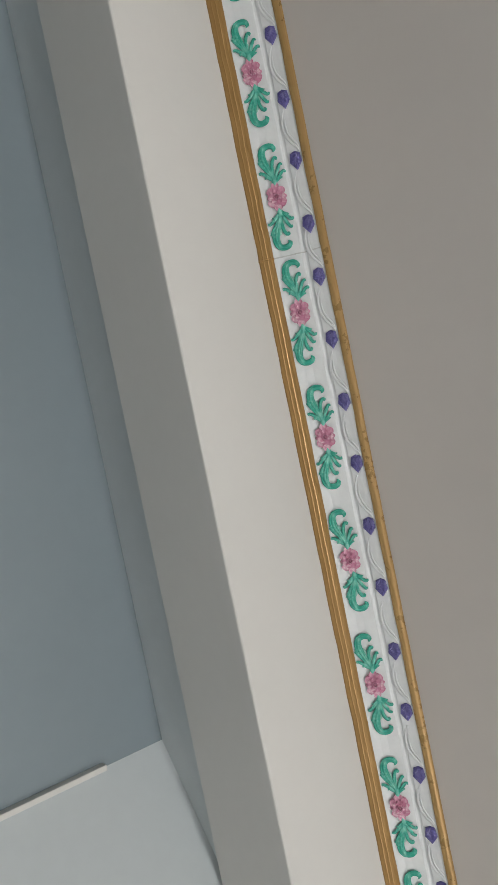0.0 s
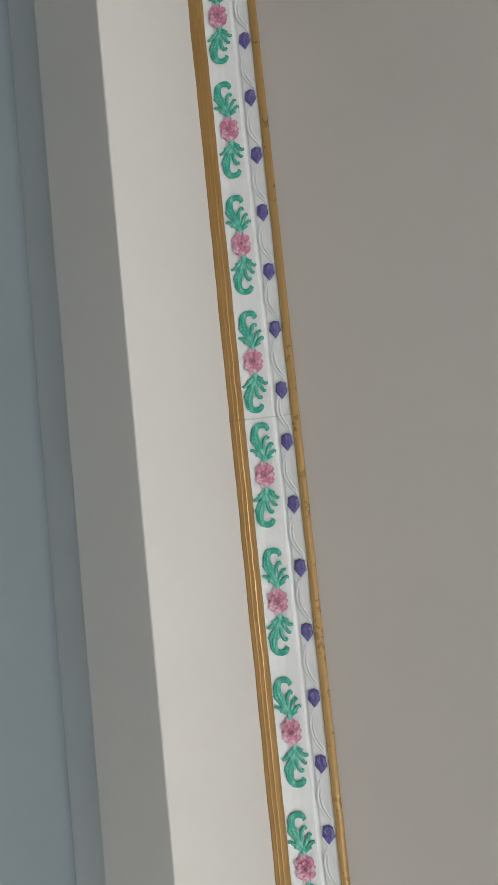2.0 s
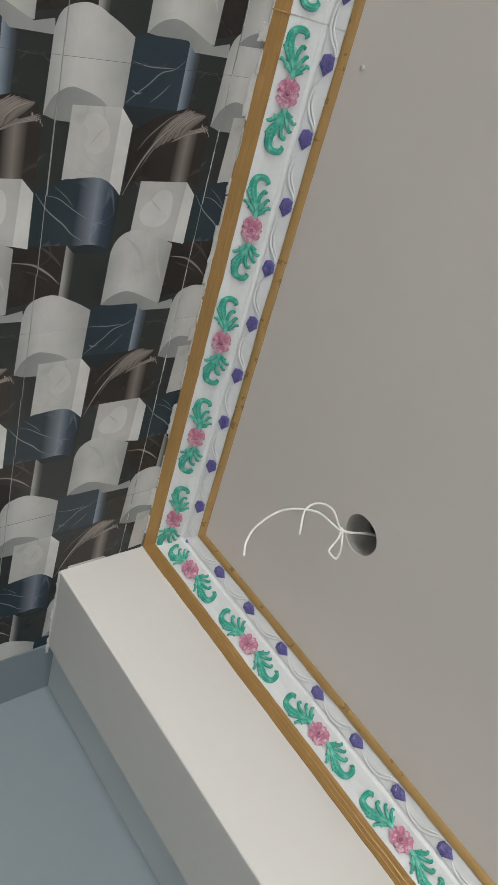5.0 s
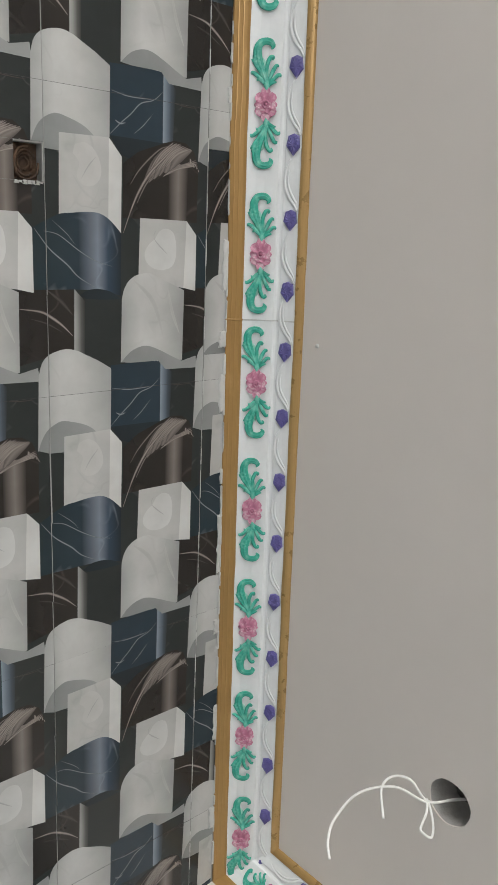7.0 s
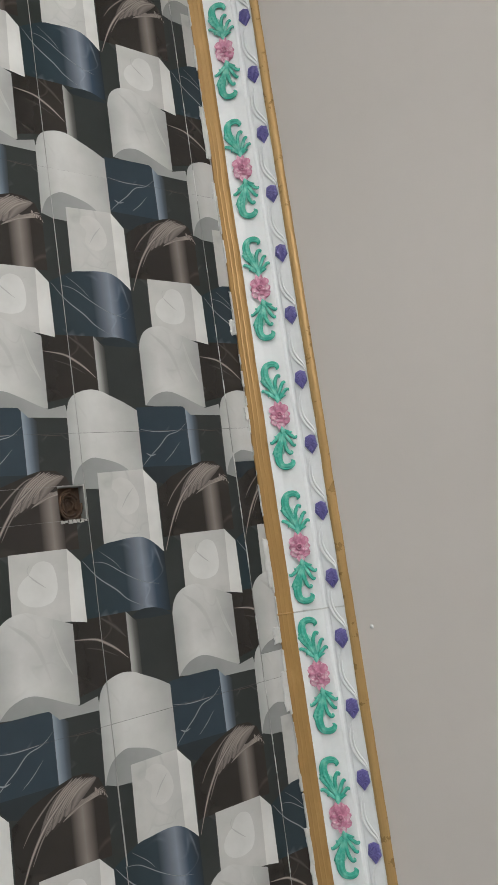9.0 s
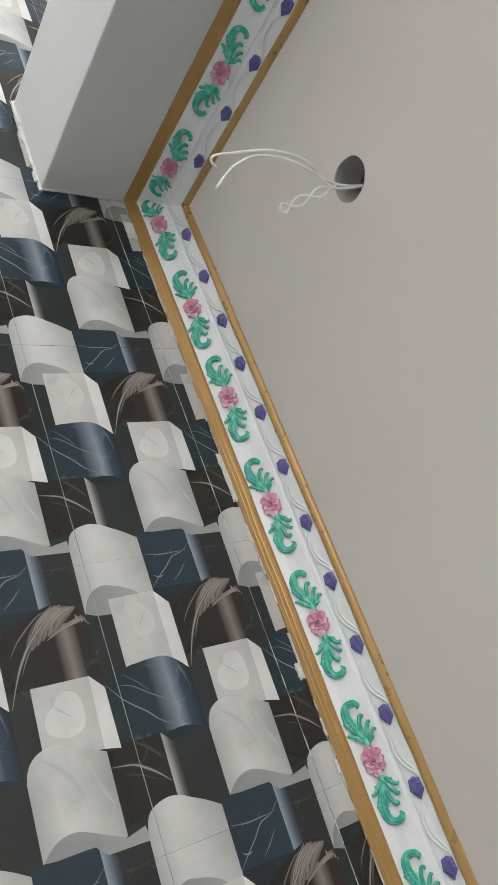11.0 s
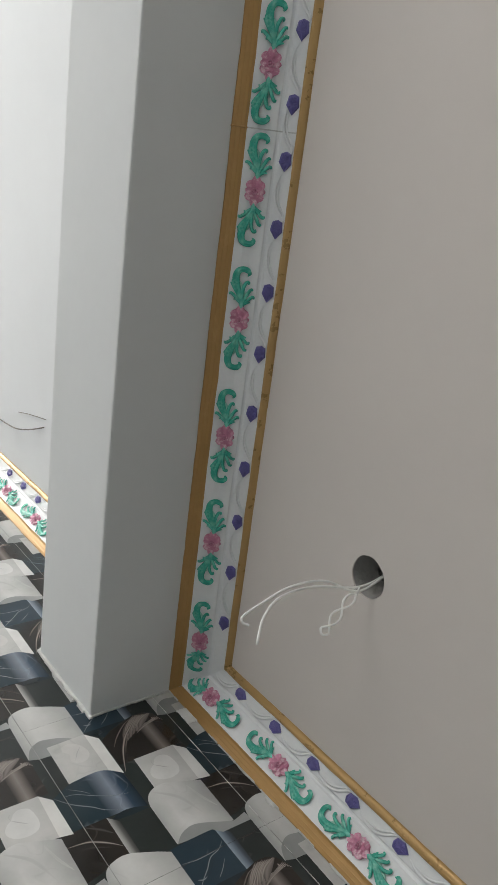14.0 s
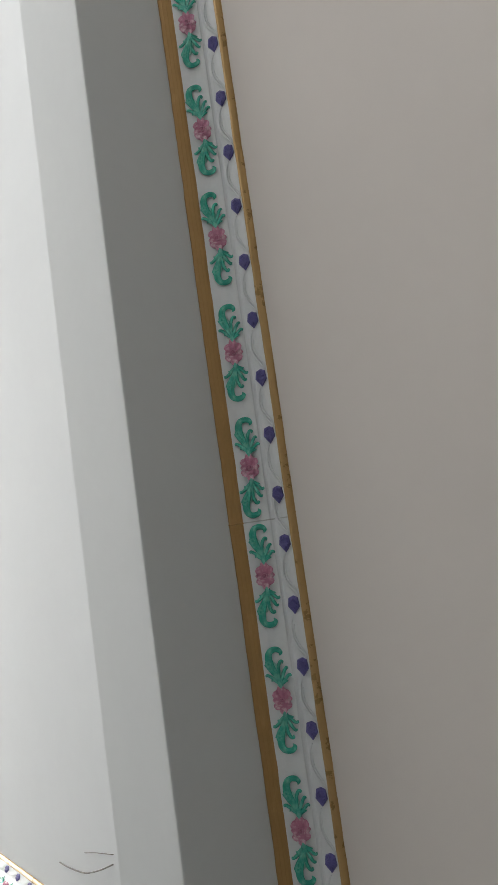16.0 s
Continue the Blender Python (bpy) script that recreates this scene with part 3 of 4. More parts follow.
def knot(place):
    c = Vector(place)
    return [c + Vector((0.0042 * math.cos(a), 0.0042 * math.sin(a * 1.5), 0.0062 * math.sin(a))) for a in [k * 0.7 for k in range(15)]]


# Cable tails as offsets from the middle of each hole.
TAILS = (
    ([(0.012, -0.008, 0.05), (0.004, 0.002, 0.02), (-0.011, 0.016, -0.04), (-0.037, 0.054, -0.08), (-0.049, 0.071, -0.15), (-0.042, 0.061, -0.215), (-0.03, 0.045, -0.247), (-0.018, 0.027, -0.262)],
     [(0.014, -0.006, 0.05), (0.006, 0.004, 0.018), (-0.012, 0.017, -0.038), (-0.034, 0.05, -0.042), (-0.045, 0.066, -0.07), (-0.042, 0.061, -0.105), (-0.021, 0.03, -0.136)],
     [(-0.014, 0.02, -0.036), (-0.004, 0.008, -0.052), (0.002, 0.0, -0.073), (0.006, -0.006, -0.084), (0.014, -0.02, -0.075), (0.006, -0.008, -0.055), (-0.01, 0.013, -0.04), (-0.016, 0.02, -0.044)]),
    ([(0.01, -0.01, 0.05), (0.014, 0.004, 0.01), (0.012, 0.013, -0.041), (-0.009, -0.011, -0.1), (-0.013, -0.015, -0.176), (-0.003, -0.004, -0.248), (0.003, 0.004, -0.284), (0.009, 0.011, -0.289), (0.014, 0.016, -0.279)],
     [(0.008, -0.01, 0.05), (0.01, 0.004, 0.01), (0.007, 0.008, -0.039), (-0.006, -0.008, -0.128), (-0.005, -0.006, -0.202), (0.01, 0.012, -0.246), (0.034, 0.041, -0.274)],
     twisted((0.012, 0.015, -0.038), (0.046, 0.053, -0.142), (-0.85, 0.7, 0.94)), knot((0.0105, 0.0125, -0.038))),
    ([(0.0, 0.0, 0.05), (-0.02, 0.022, 0.004), (-0.01, 0.032, -0.012), (0.012, 0.034, -0.01), (0.022, 0.02, 0.006)],),
)
for (hx, hy), tails in zip(HOLES, TAILS):
    lamp_hole(hx, hy, tails)
bent_wire = new("bent_wire")
bent_wire.location = (-2.52, 0.982, CEIL)
tagged(bent_wire, "bent dark steel wire hanging at the white ceiling", "wire")
for line, thick in (([(-0.24, 0.03, -0.006), (-0.14, 0.018, -0.016), (0.0, 0.0, -0.02), (0.1, -0.029, -0.014), (0.19, -0.065, -0.005)], 0.0023), ([(-0.02, -0.05, -0.004), (0.08, -0.075, -0.01), (0.2, -0.095, -0.004)], 0.0013)):
    bm = bmesh.new()
    tube(bm, glide(line, 8), thick, 8)
    part("strand", bm, DARK_WIRE, bent_wire, smooth=True)

bm = bmesh.new()
bmesh.ops.create_icosphere(bm, subdivisions=2, radius=0.0042)
for v in bm.verts:
    v.co *= 1 + 0.35 * noise.noise(v.co * 400)
    v.co.z *= 0.6
crumb = part("plaster_crumb", bm, FILLER, smooth=True)
crumb.location = (0.378, 1.099, CEIL - 0.0008)
tagged(crumb, "small white plaster crumb stuck to the ceiling", "plaster crumb")

# upright tube with a ribbed cap on the blue wall
wall_tube = new("wall_tube")
wall_tube.location = (back_x - 0.024, 0.33, 1.3)
tagged(wall_tube, "pale upright tube with a ribbed metal cap on the blue wall", "wall tube")
bm = bmesh.new()
tube(bm, [(0, 0, 0.06 * k) for k in range(15)], 0.019, 20)
part("tube", bm, WIRE, wall_tube, smooth=True)
bm = bmesh.new()
tube(bm, [(0, 0, 0.838 + 0.0042 * k) for k in range(11)], 0.0215, 24, [1.0 if k % 2 else 0.86 for k in range(9)] + [0.75, 0.4])
part("cap", bm, STEEL, wall_tube, "ribbed metal end cap")
for z in (0.1, 0.7):
    bm = bmesh.new()
    rounded_block(bm, -0.006, -0.024, z, 0.024, 0.024, z + 0.014, 0.002)
    part("clip", bm, STEEL, wall_tube)

# ---------------------------------------------------------------- wall tiles


def clip(poly, x0, z0, x1, z1):
    """A flat outline, as (x, z, u), cut to a rectangle."""
    for axis, limit, sign in ((0, x0, 1), (0, x1, -1), (1, z0, 1), (1, z1, -1)):
        out = []
        for a, b in zip(poly, poly[1:] + poly[:1]):
            da, db = (a[axis] - limit) * sign, (b[axis] - limit) * sign
            if da >= 0:
                out.append(a)
            if da * db < 0:
                t = da / (da - db)
                out.append(tuple(p + (q - p) * t for p, q in zip(a, b)))
        poly = out
        if len(poly) < 3:
            return []
    return poly


def shape(points, ink, z0=None, z1=None):
    """A printed outline (x, z); its ink's gradient runs with the height from z0 to z1."""
    z0 = min(p[1] for p in points) if z0 is None else z0
    z1 = max(p[1] for p in points) if z1 is None else z1
    return [([(x, z, (z - z0) / (z1 - z0)) for x, z in points], ink)]


def curve(points, steps=4):
    return [(p.x, p.z) for p in glide([(x, 0, z) for x, z in points], steps)]


def band_print(points, wide, ink):
    """A printed streak of that width along points (x, z)."""
    line = glide([(p[0], 0, p[1]) for p in points], 5)
    left, right = [], []
    n = len(line) - 1
    for i, p in enumerate(line):
        d = (line[min(i + 1, n)] - line[max(i - 1, 0)]).normalized()
        w = wide * math.sin(math.pi * (0.06 + 0.9 * i / n))
        left.append((p.x - d.z * w, p.z + d.x * w, 0))
        right.append((p.x + d.z * w, p.z - d.x * w, 1))
    return [([left[i], left[i + 1], right[i + 1], right[i]], ink) for i in range(n)]


def fan(starts, ends, count, bow, wide, ink):
    """Streaks from the line starts to the line ends, bowed sideways."""
    out = []
    for k in range(count):
        a = k / (count - 1)
        p, q = [[u + (v - u) * a for u, v in zip(*line)] for line in (starts, ends)]
        mid = ((p[0] + q[0]) / 2 - bow[0], (p[1] + q[1]) / 2 - bow[1])
        out.append(band_print([p, mid, q], wide * (0.7 + 0.3 * ((k * 5) % 3)), ink))
    return out


def tile_print():
    """The printed blocks and drums of one tile, back to front, in groups; x runs east, z is the height below the ceiling."""
    s = []

    def strokes(*fan_of):
        for line in fan(*fan_of):
            s.append(line)

    # brown block with a grey flank
    s.append(shape([(0.284, -0.4868), (0.2824, -0.3922), (0.376, -0.394), (0.396, -0.487)], INK_BROWN) + shape([(0.2824, -0.3922), (0.3016, -0.3737), (0.388, -0.3755), (0.388, -0.394)], INK_STEEL))
    s.append(band_print([(0.311, -0.484), (0.3158, -0.4502), (0.325, -0.4317), (0.3381, -0.4133), (0.3545, -0.396)], 0.0026, INK_GLEAM))
    s.append(band_print([(0.284, -0.438), (0.3019, -0.4144), (0.322, -0.396)], 0.0034, INK_FAINT) + band_print([(0.326, -0.466), (0.334, -0.44), (0.348, -0.414)], 0.0014, INK_FAINT))
    # blue block with a pale flank
    s.append(shape([(-0.0517, -0.3275), (-0.0556, -0.2288), (0.0527, -0.229), (0.0509, -0.328)], INK_BLUE) + shape([(-0.0556, -0.2288), (-0.031, -0.2045), (0.0475, -0.2085), (0.0527, -0.229)], INK_BLUE_SIDE))
    s.append(shape([(0.0509, -0.328), (0.0527, -0.229), (0.072, -0.262), (0.082, -0.292), (0.0776, -0.3072)], INK_BLUE_BLACK))
    s.append(band_print([(0.0499, -0.3279), (0.0308, -0.3076), (0.0162, -0.2897), (-0.0016, -0.2711), (-0.0093, -0.2477), (-0.0247, -0.2287)], 0.0012, INK_VEIN))
    s.append(band_print([(-0.0139, -0.325), (-0.0092, -0.2975), (-0.0092, -0.2688), (-0.0112, -0.2394)], 0.001, INK_VEIN) + band_print([(-0.0098, -0.205), (-0.0082, -0.184), (-0.008, -0.16)], 0.0009, INK_FAINT))
    s.append(band_print([(0.028, -0.318), (0.032, -0.309), (0.03, -0.299)], 0.0016, INK_VEIN) + band_print([(0.044, -0.283), (0.03, -0.266), (0.012, -0.249)], 0.0008, INK_VEIN))
    # brown drum with brushed gleams on its shoulder
    s.append(shape([(0.172, -0.305), (0.09, -0.304), (0.07, -0.275), (0.056, -0.236), (0.0467, -0.206), (0.0482, -0.183), (0.0595, -0.166), (0.0815, -0.156), (0.174, -0.157)], INK_BROWN))
    s.append(shape([(0.082, -0.2155), (0.082, -0.177), (0.172, -0.179), (0.172, -0.2165)], INK_SHEEN))
    strokes(((0.12, -0.267), (0.092, -0.214)), ((0.05, -0.208), (0.058, -0.17)), 6, (0.004, 0.004), 0.0085, INK_SOFT)
    strokes(((0.104, -0.258), (0.088, -0.222)), ((0.0485, -0.206), (0.056, -0.172)), 8, (0.005, 0.003), 0.0018, INK_BRUSH)
    s.append(band_print([(0.1952, -0.3035), (0.1579, -0.2884), (0.1297, -0.2741), (0.1012, -0.254), (0.077, -0.2282), (0.0602, -0.2086), (0.05, -0.193)], 0.0026, INK_GLEAM))
    s.append(band_print([(0.12, -0.29), (0.1, -0.276), (0.08, -0.256), (0.0625, -0.234), (0.0555, -0.216)], 0.0018, INK_SHEEN) + band_print([(0.15, -0.279), (0.12, -0.262), (0.098, -0.243)], 0.0016, INK_SHEEN))
    strokes(((0.104, -0.228), (0.098, -0.22)), ((0.073, -0.161), (0.081, -0.157)), 4, (0.002, 0.002), 0.0024, INK_BRUSH)
    for k in range(6):
        s.append(shape([(0.071 + 0.002 * k + 0.003 * (k % 2), -0.174 + 0.0034 * k), (0.074 + 0.002 * k + 0.004 * (k % 3), -0.17 + 0.0032 * k), (0.079 + 0.002 * k, -0.175 + 0.0036 * k)], INK_GLEAM))
    # white block with a two-lobed mark, and the drum in front of its foot
    s.append(shape([(0.1709, -0.2718), (0.1714, -0.1784), (0.2822, -0.183), (0.2718, -0.275)], INK_WHITE) + shape([(0.1714, -0.1784), (0.1964, -0.155), (0.2875, -0.1575), (0.2822, -0.183)], INK_SIDE))
    s.append(shape(curve([(0.1908, -0.2348), (0.1855, -0.2224), (0.1901, -0.2073), (0.2052, -0.2005), (0.2301, -0.1996), (0.2473, -0.2088), (0.2527, -0.2298), (0.2483, -0.2493), (0.2358, -0.2618), (0.2214, -0.2614), (0.2094, -0.252), (0.204, -0.2435)], 3), INK_OVAL))
    s.append(band_print([(0.2025, -0.245), (0.2133, -0.2337), (0.2265, -0.2175)], 0.0012, INK_CRACK) + band_print([(0.189, -0.2405), (0.196, -0.2445), (0.204, -0.2435)], 0.0008, INK_CRACK))
    s.append(shape(curve([(0.2992, -0.3065), (0.2834, -0.302), (0.2699, -0.2927), (0.2607, -0.2771), (0.2577, -0.2538), (0.2639, -0.2369), (0.2776, -0.2025), (0.2864, -0.1813)]) + [(0.406, -0.1835), (0.402, -0.3085)], INK_DRUM))
    s.append(band_print([(0.268, -0.285), (0.305, -0.245), (0.37, -0.222)], 0.004, INK_CLOUD) + band_print([(0.285, -0.215), (0.325, -0.205), (0.36, -0.19)], 0.003, INK_CLOUD))
    s.append(shape(curve([(0.402, -0.3075), (0.391, -0.2967), (0.3829, -0.2847), (0.3776, -0.2669), (0.379, -0.2495), (0.388, -0.2268), (0.3991, -0.2037), (0.4075, -0.184)]) + [(0.4005, -0.1538), (0.4216, -0.151), (0.42, -0.2181), (0.404, -0.2338), (0.404, -0.29)], INK_GREY))
    # plain white drum, with the block in front of its foot
    s.append(shape(curve([(-0.0427, -0.4562), (-0.0602, -0.4515), (-0.0722, -0.4428), (-0.0795, -0.4279), (-0.083, -0.4083), (-0.0794, -0.3891), (-0.0725, -0.3748), (-0.0609, -0.3506), (-0.047, -0.3271)]) + [(0.0546, -0.3284), (0.062, -0.36), (0.0743, -0.4595)], INK_DRUM))
    s.append(shape(curve([(0.0735, -0.459), (0.0569, -0.4525), (0.0436, -0.4436), (0.0345, -0.4303), (0.0306, -0.4173), (0.0336, -0.401), (0.0393, -0.3816), (0.0462, -0.3671), (0.0551, -0.3557)]) + [(0.082, -0.412), (0.0805, -0.44)], INK_GREY))
    s.append(shape([(0.0562, -0.4142), (0.0546, -0.3295), (0.178, -0.3312), (0.178, -0.4168)], INK_WHITE) + shape([(0.0546, -0.3295), (0.0804, -0.3064), (0.1965, -0.3079), (0.178, -0.3312)], INK_SIDE))
    s.append(shape(curve([(0.07, -0.388), (0.066, -0.372), (0.074, -0.356), (0.093, -0.345), (0.112, -0.344), (0.126, -0.355), (0.128, -0.374), (0.115, -0.386), (0.096, -0.381), (0.083, -0.392)], 3), INK_PALE))
    s.append(band_print([(0.0852, -0.3527), (0.1, -0.366), (0.1179, -0.3778)], 0.0011, INK_CRACK) + band_print([(0.11, -0.395), (0.135, -0.376), (0.15, -0.355), (0.165, -0.345)], 0.0028, INK_CLOUD))
    s.append(band_print([(0.12, -0.345), (0.14, -0.351), (0.16, -0.366)], 0.0022, INK_CLOUD))
    # blue drum
    s.append(shape([(0.193, -0.4605)] + curve([(0.186, -0.447), (0.1718, -0.4165), (0.169, -0.3954), (0.1664, -0.3697), (0.1671, -0.3489), (0.1732, -0.3337), (0.1831, -0.3208), (0.196, -0.3079)]) + [(0.2941, -0.3087)] + curve([(0.2915, -0.318), (0.2831, -0.3455), (0.2839, -0.3666), (0.283, -0.392)]) + [(0.283, -0.4605)], INK_BLUE_DRUM))
    s.append(shape(curve([(0.2995, -0.3079), (0.2885, -0.3245), (0.2831, -0.3455), (0.2839, -0.3666), (0.2915, -0.383)]) + curve([(0.2975, -0.374), (0.2995, -0.345)]), INK_BLUE_BLACK))
    s.append(band_print([(0.1937, -0.4574), (0.2225, -0.4336), (0.2461, -0.4035), (0.2639, -0.3852), (0.2803, -0.3558)], 0.0014, INK_VEIN))
    s.append(band_print([(0.1972, -0.4425), (0.202, -0.4179), (0.2229, -0.3859), (0.2387, -0.3566), (0.2475, -0.3255)], 0.0009, INK_VEIN) + band_print([(0.181, -0.428), (0.2, -0.404), (0.216, -0.39)], 0.0006, INK_VEIN))
    return s


PRINT = tile_print()
ROW_TOP, COLUMN = -0.136, 0.447      # one joint of each kind, as the print's x and height count


def tile_mesh(windows):
    """One tile, cut to windows (x0, z0, x1, z1) in the print's measure; front face towards -y."""
    bm = bmesh.new()
    uv = bm.loops.layers.uv.new("UVMap")

    def sheet(poly, y, slot):
        vs = [bm.verts.new((x, y, z)) for x, z, _ in poly]
        f = bm.faces.new(vs)
        f.normal_update()
        if f.normal.y > 0:
            f.normal_flip()
        f.material_index = slot
        for loop in f.loops:
            k = vs.index(loop.vert)
            loop[uv].uv = (poly[k][2], 0.5)

    for x0, z0, x1, z1 in windows:
        g = 0.0002
        old = set(bm.faces)
        block(bm, x0 + g, 0.0, z0 + g, x1 - g, TILE_T, z1 - g)
        for f in bm.faces:
            if f not in old:
                f.material_index = INKS.index(INK_DARK)
        for level, group in enumerate(PRINT, 1):
            for (poly, ink), dx, dz in itertools.product(group, (-TILE_W, 0.0, TILE_W), (-TILE_H, 0.0, TILE_H)):
                cut = clip([(x + dx, z + dz, u) for x, z, u in poly], x0 + g, z0 + g, x1 - g, z1 - g)
                if len(cut) >= 3:
                    sheet(cut, -0.000012 * level, INKS.index(ink))
    return mesh_of("tile", bm, *INKS)


X0, Z0 = COLUMN - TILE_W, ROW_TOP - TILE_H
WHOLE = tile_mesh([(X0, Z0, COLUMN, ROW_TOP)])
STRIP = tile_mesh([(X0, ROW_TOP - TILE_H, COLUMN, ROW_TOP - TILE_H + 0.06)])
OTHER_STRIP = tile_mesh([(0.052, ROW_TOP - 0.168, 0.4, ROW_TOP - 0.108)])
END_STRIPS = tile_mesh([(X0, ROW_TOP - TILE_H, 0.052, ROW_TOP - TILE_H + 0.06), (0.4, ROW_TOP - TILE_H, COLUMN, ROW_TOP - TILE_H + 0.06)])
HOLE_BOX = (0.073, -0.486, 0.128, -0.441)
tiling = new("wall_tiles")
tiling.location = (0.001, YB + 0.0012, CEIL - 0.0035)
tagged(tiling, "glazed wall tiles printed with marble blocks and drums", "wall tiles", kind="structure")
EAST_END = XA + WIDE_A - 0.003
hx0, hz0, hx1, hz1 = HOLE_BOX
BROKEN = tile_mesh([(X0, Z0, hx0, ROW_TOP), (hx1, Z0, COLUMN, ROW_TOP), (hx0, Z0, hx1, hz0 + TILE_H)])
LAST_COLUMN = int((EAST_END - X0) // TILE_W)
LAST = tile_mesh([(X0, Z0, EAST_END - LAST_COLUMN * TILE_W, ROW_TOP)])


SAG = (0.001, 0.001, -0.002, -0.007, -0.0135, -0.021)     # at the joints between the columns, from the west


def sag(x):
    """How far the courses hang out of line: they drop towards the east."""
    c = max(0.0, min(4.999, (x - X0) / TILE_W + 1))
    k = int(c)
    return SAG[k] + (SAG[k + 1] - SAG[k]) * (c - k)


LEANING = {}


def lay(mesh, column, row, up=0.0):
    rng = random.Random(row * 97 + column)
    west = X0 + column * TILE_W
    slope = round((sag(west + TILE_W) - sag(west)) / TILE_W, 5)
    if slope and (mesh.name, slope) not in LEANING:
        lean = mesh.copy()
        lean.transform(Matrix(((1, 0, 0, 0), (0, 1, 0, 0), (slope, 0, 1, -slope * X0), (0, 0, 0, 1))))
        LEANING[mesh.name, slope] = lean
    ob = new("tile", LEANING.get((mesh.name, slope), mesh))
    ob.parent = tiling
    ob.matrix_basis = pose(column * TILE_W, rng.uniform(-0.0003, 0.0003), up + sag(west) - row * TILE_H)


for row in range(0, 9):
    for column in range(-10, LAST_COLUMN + 1):
        if X0 + (column + 1) * TILE_W > WEST:
            lay(BROKEN if (row, column) == (1, 0) else LAST if column == LAST_COLUMN else WHOLE, column, row)
for column in range(-10, LAST_COLUMN + 1):
    if X0 + column * TILE_W < XA:
        if column == 0:
            lay(OTHER_STRIP, column, 0, 0.168)
            lay(END_STRIPS, column, -1)
        else:
            lay(STRIP, column, -1)


def rough_plate(bm, x0, x1, z0, z1, y, thick, rng, bumps=8):
    """A thin smear of filler with a ragged edge, lying on the tiles."""
    ring = []
    for k in range(bumps * 4):
        a = k / (bumps * 4) * 4
        side, t = int(a), a - int(a)
        x = (x0 + (x1 - x0) * t, x1, x1 + (x0 - x1) * t, x0)[side]
        z = (z0, z0 + (z1 - z0) * t, z1, z1 + (z0 - z1) * t)[side]
        ring.append((x + rng.uniform(-0.0015, 0.0015) * min(1.0, (x1 - x0) / 0.02), z + rng.uniform(-0.0016, 0.0016) * min(1.0, (z1 - z0) / 0.008)))
    back = [bm.verts.new((x, y + 0.0008, z)) for x, z in ring]
    front = [bm.verts.new((x + ((x0 + x1) / 2 - x) * 0.06, y - thick * rng.uniform(0.6, 1.2), z + ((z0 + z1) / 2 - z) * 0.2)) for x, z in ring]
    n = len(ring)
    for k in range(n):
        bm.faces.new((back[k], back[(k + 1) % n], front[(k + 1) % n], front[k]))
    bm.faces.new(front)
    bmesh.ops.recalc_face_normals(bm, faces=bm.faces[:])


# filler under the cornice, where the cut tiles stop short
rng = random.Random(4)
foot_z = CEIL - DROP
smears = new("filler_smears")
tagged(smears, "white filler smears between tiles and cornice", "filler", kind="structure")
for x, long, low in ((-1.29, 0.05, 0.03), (-0.98, 0.03, 0.012), (-0.66, 0.11, 0.014), (-0.5, 0.04, 0.009), (-0.22, 0.03, 0.018), (-0.05, 0.025, 0.01), (0.2, 0.09, 0.013), (0.36, 0.03, 0.02), (0.44, 0.07, 0.016), (0.62, 0.03, 0.008), (0.71, 0.12, 0.012), (0.93, 0.03, 0.017), (1.12, 0.08, 0.011), (1.36, 0.05, 0.02)):
    bm = bmesh.new()
    rough_plate(bm, x, x + long, foot_z - low * 0.75, foot_z + 0.004, YB - 0.0012, 0.0012, rng, 10)
    part("smear", bm, FILLER, smears)
bm = bmesh.new()
x = XC
while x < XA:
    long = rng.uniform(0.02, 0.07)
    rough_plate(bm, x, x + long, foot_z - rng.uniform(0.001, 0.0045), foot_z + 0.003, YB - 0.001, 0.0022, rng, 4)
    x += long * rng.uniform(1.0, 2.2)
part("filler_bead", bm, FILLER, smears)

# filler where the beams run into the tiles
bm = bmesh.new()
x = XC - WIDE_C - 0.006
while x < XC:
    rough_plate(bm, x, x + 0.03, CEIL - BEAM_C - rng.uniform(0.005, 0.011), CEIL - BEAM_C + 0.003, YB - 0.001, 0.004, rng, 4)
    x += 0.026
z = CEIL - BEAM_C
while z < CEIL - 0.02:
    rough_plate(bm, XC - WIDE_C - rng.uniform(0.004, 0.012), XC - WIDE_C + 0.002, z, z + 0.03, YB - 0.001, 0.003, rng, 4)
    rough_plate(bm, XC - 0.002, XC + rng.uniform(0.002, 0.005), z, z + 0.03, YB - 0.001, 0.003, rng, 4)
    z += 0.027
part("beam_filler", bm, FILLER, smears)
bm = bmesh.new()
x = XA
while x < XA + WIDE_A:
    rough_plate(bm, x, x + 0.03, CEIL - BEAM_A - rng.uniform(0.002, 0.005), CEIL - BEAM_A + 0.003, YB - 0.001, 0.003, rng, 4)
    x += 0.026
part("beam_filler", bm, FILLER, smears)

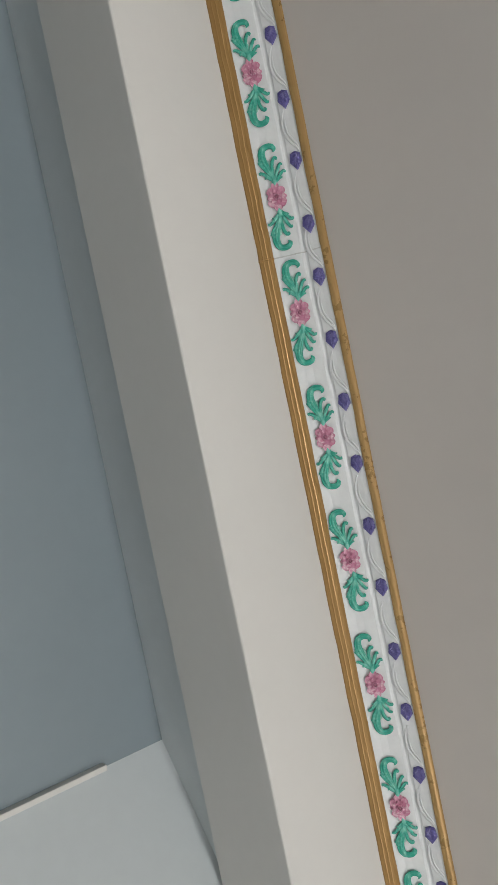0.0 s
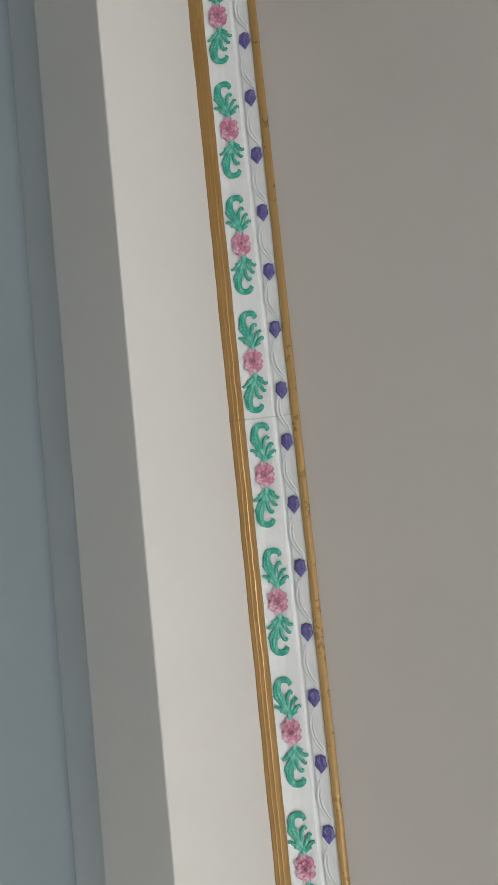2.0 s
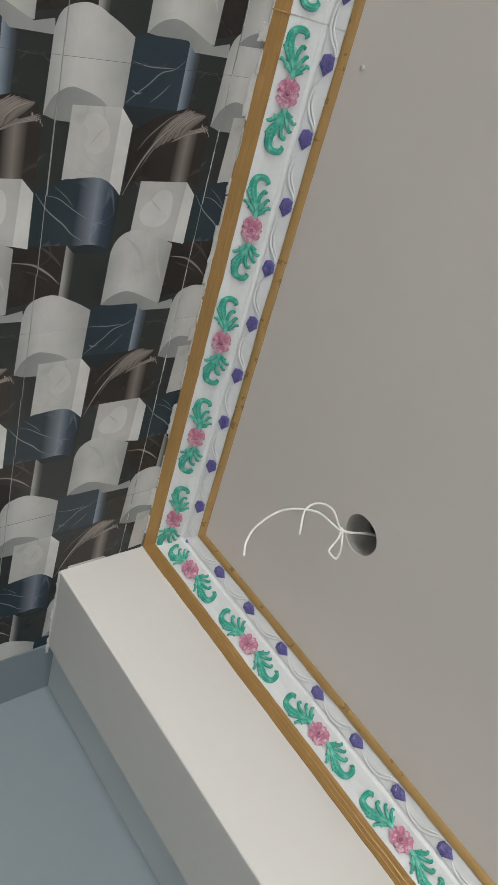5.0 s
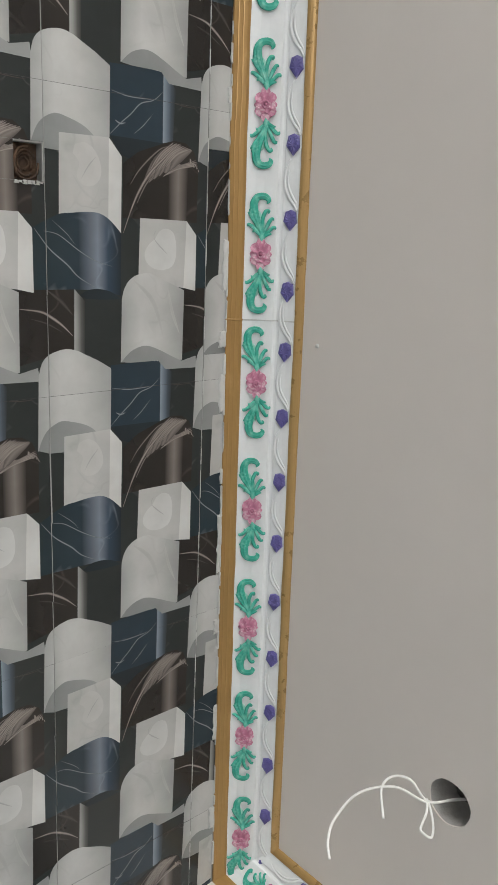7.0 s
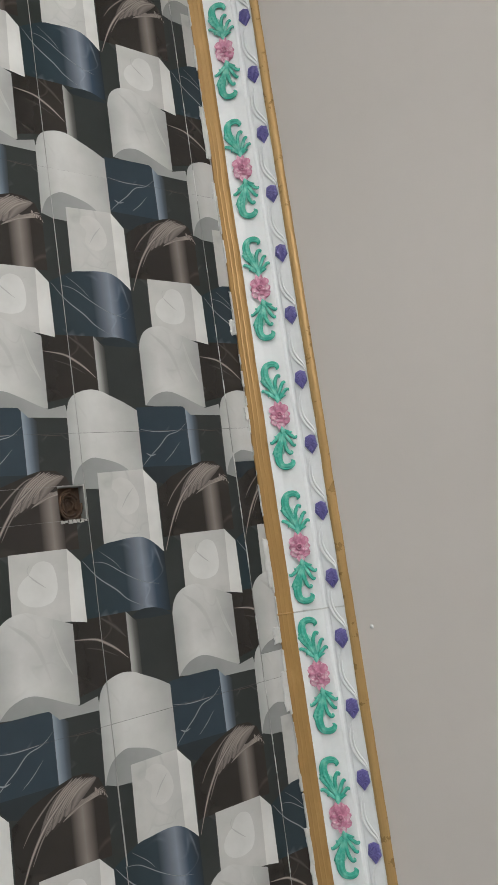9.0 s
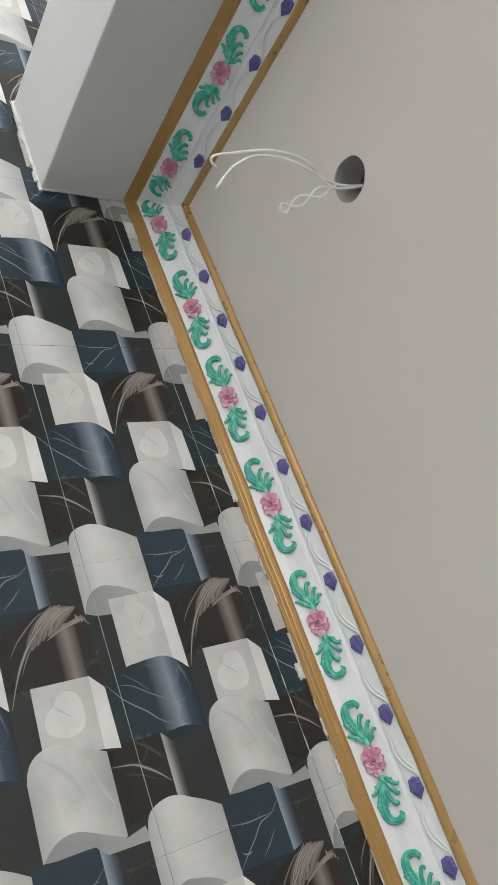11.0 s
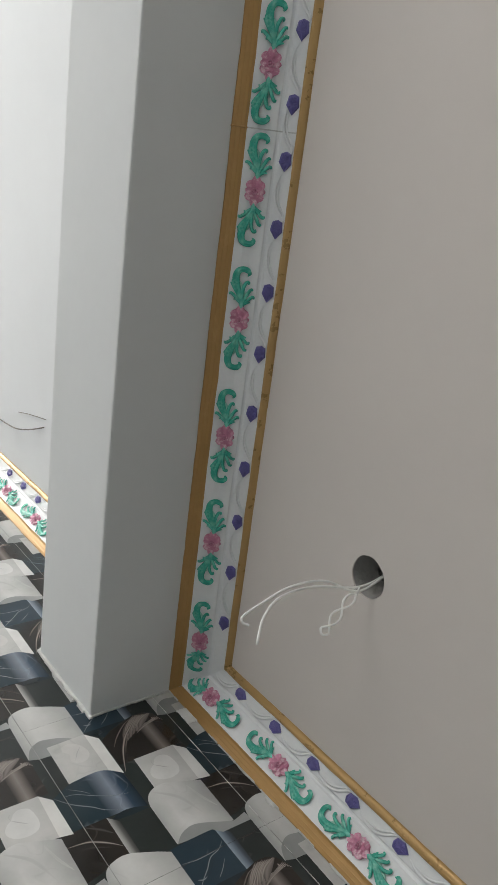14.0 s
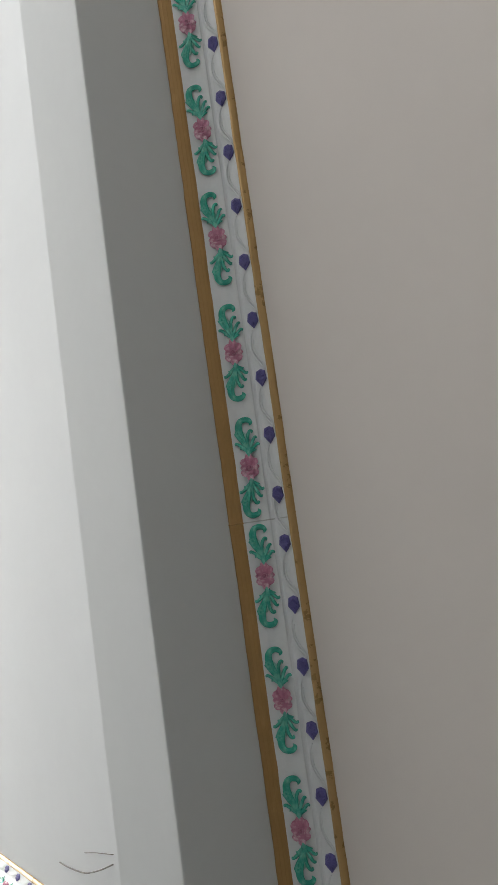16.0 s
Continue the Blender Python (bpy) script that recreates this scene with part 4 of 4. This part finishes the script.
# the pale grout that fills the long joints unevenly
joints = new("joint_filling")
tagged(joints, "thin uneven pale grout lines between the tiles", "grout", kind="structure")
for row in range(0, 9):
    bm = bmesh.new()
    z = CEIL - 0.0035 + ROW_TOP - row * TILE_H
    x = -4.2
    while x < EAST_END:
        long = rng.uniform(0.03, 0.14)
        half = rng.uniform(0.0002, 0.0004) * (2.4 if rng.random() < 0.15 else 1.0)
        dz = sag(x + long / 2)
        block(bm, x, YB - 0.0004, z + dz - half, min(x + long, EAST_END), YB + 0.003, z + dz + half)
        x += long
    part("grout_line", bm, GROUT, joints)
bm = bmesh.new()
z, x = CEIL - 0.0035 + ROW_TOP, XC
while x < XA:
    long = rng.uniform(0.015, 0.07)
    half = rng.uniform(0.0003, 0.0008)
    dz = sag(x + long / 2)
    rough_plate(bm, x, min(x + long, XA), z + dz - half, z + dz + half, YB - 0.0002, 0.0005, rng, 3)
    x += long * rng.uniform(1.2, 3.0)
part("filled_joint", bm, FILLER, joints, "white filler smeared along the top joint")
for column in range(-9, LAST_COLUMN + 1):
    bm = bmesh.new()
    x = X0 + column * TILE_W + 0.001
    block(bm, x - 0.0003, YB + 0.0012, 0.0, x + 0.0003, YB + 0.003, CEIL - DROP)
    part("grout_line", bm, DARK_GROUT, joints)

# broken opening in the tiles with a coil of old wire
socket = new("wall_opening")
socket.location = (0.103, YB, CEIL - 0.4665)
tagged(socket, "rough square hole broken in the tiles, brown wire coiled inside", "wall hole")
bm = bmesh.new()
block(bm, -0.027, 0.02, -0.0225, 0.028, 0.059, 0.0225)
part("rough_back", bm, RUST, socket)
for k in range(4):
    bm = bmesh.new()
    r = 0.008 + 0.004 * k
    tube(bm, [(0.001 + 1.15 * r * math.cos(a * 0.35 + k), 0.017 - 0.003 * k + 0.002 * math.sin(a), r * 0.98 * math.sin(a * 0.35 + k)) for a in range(15)], 0.0019, 6)
    part("wire_coil", bm, RUST, socket, smooth=True)
bm = bmesh.new()
for k in range(7):
    z = -0.02 + 0.0066 * k
    d = rng.uniform(0.001, 0.0024)
    rough_plate(bm, 0.0275 - d, 0.0275 + d * 1.6, z - 0.003, z + 0.003, -0.0006, 0.0006, rng, 3)
part("chipped_rim", bm, CEMENT, socket, "grey chipped tile edge")
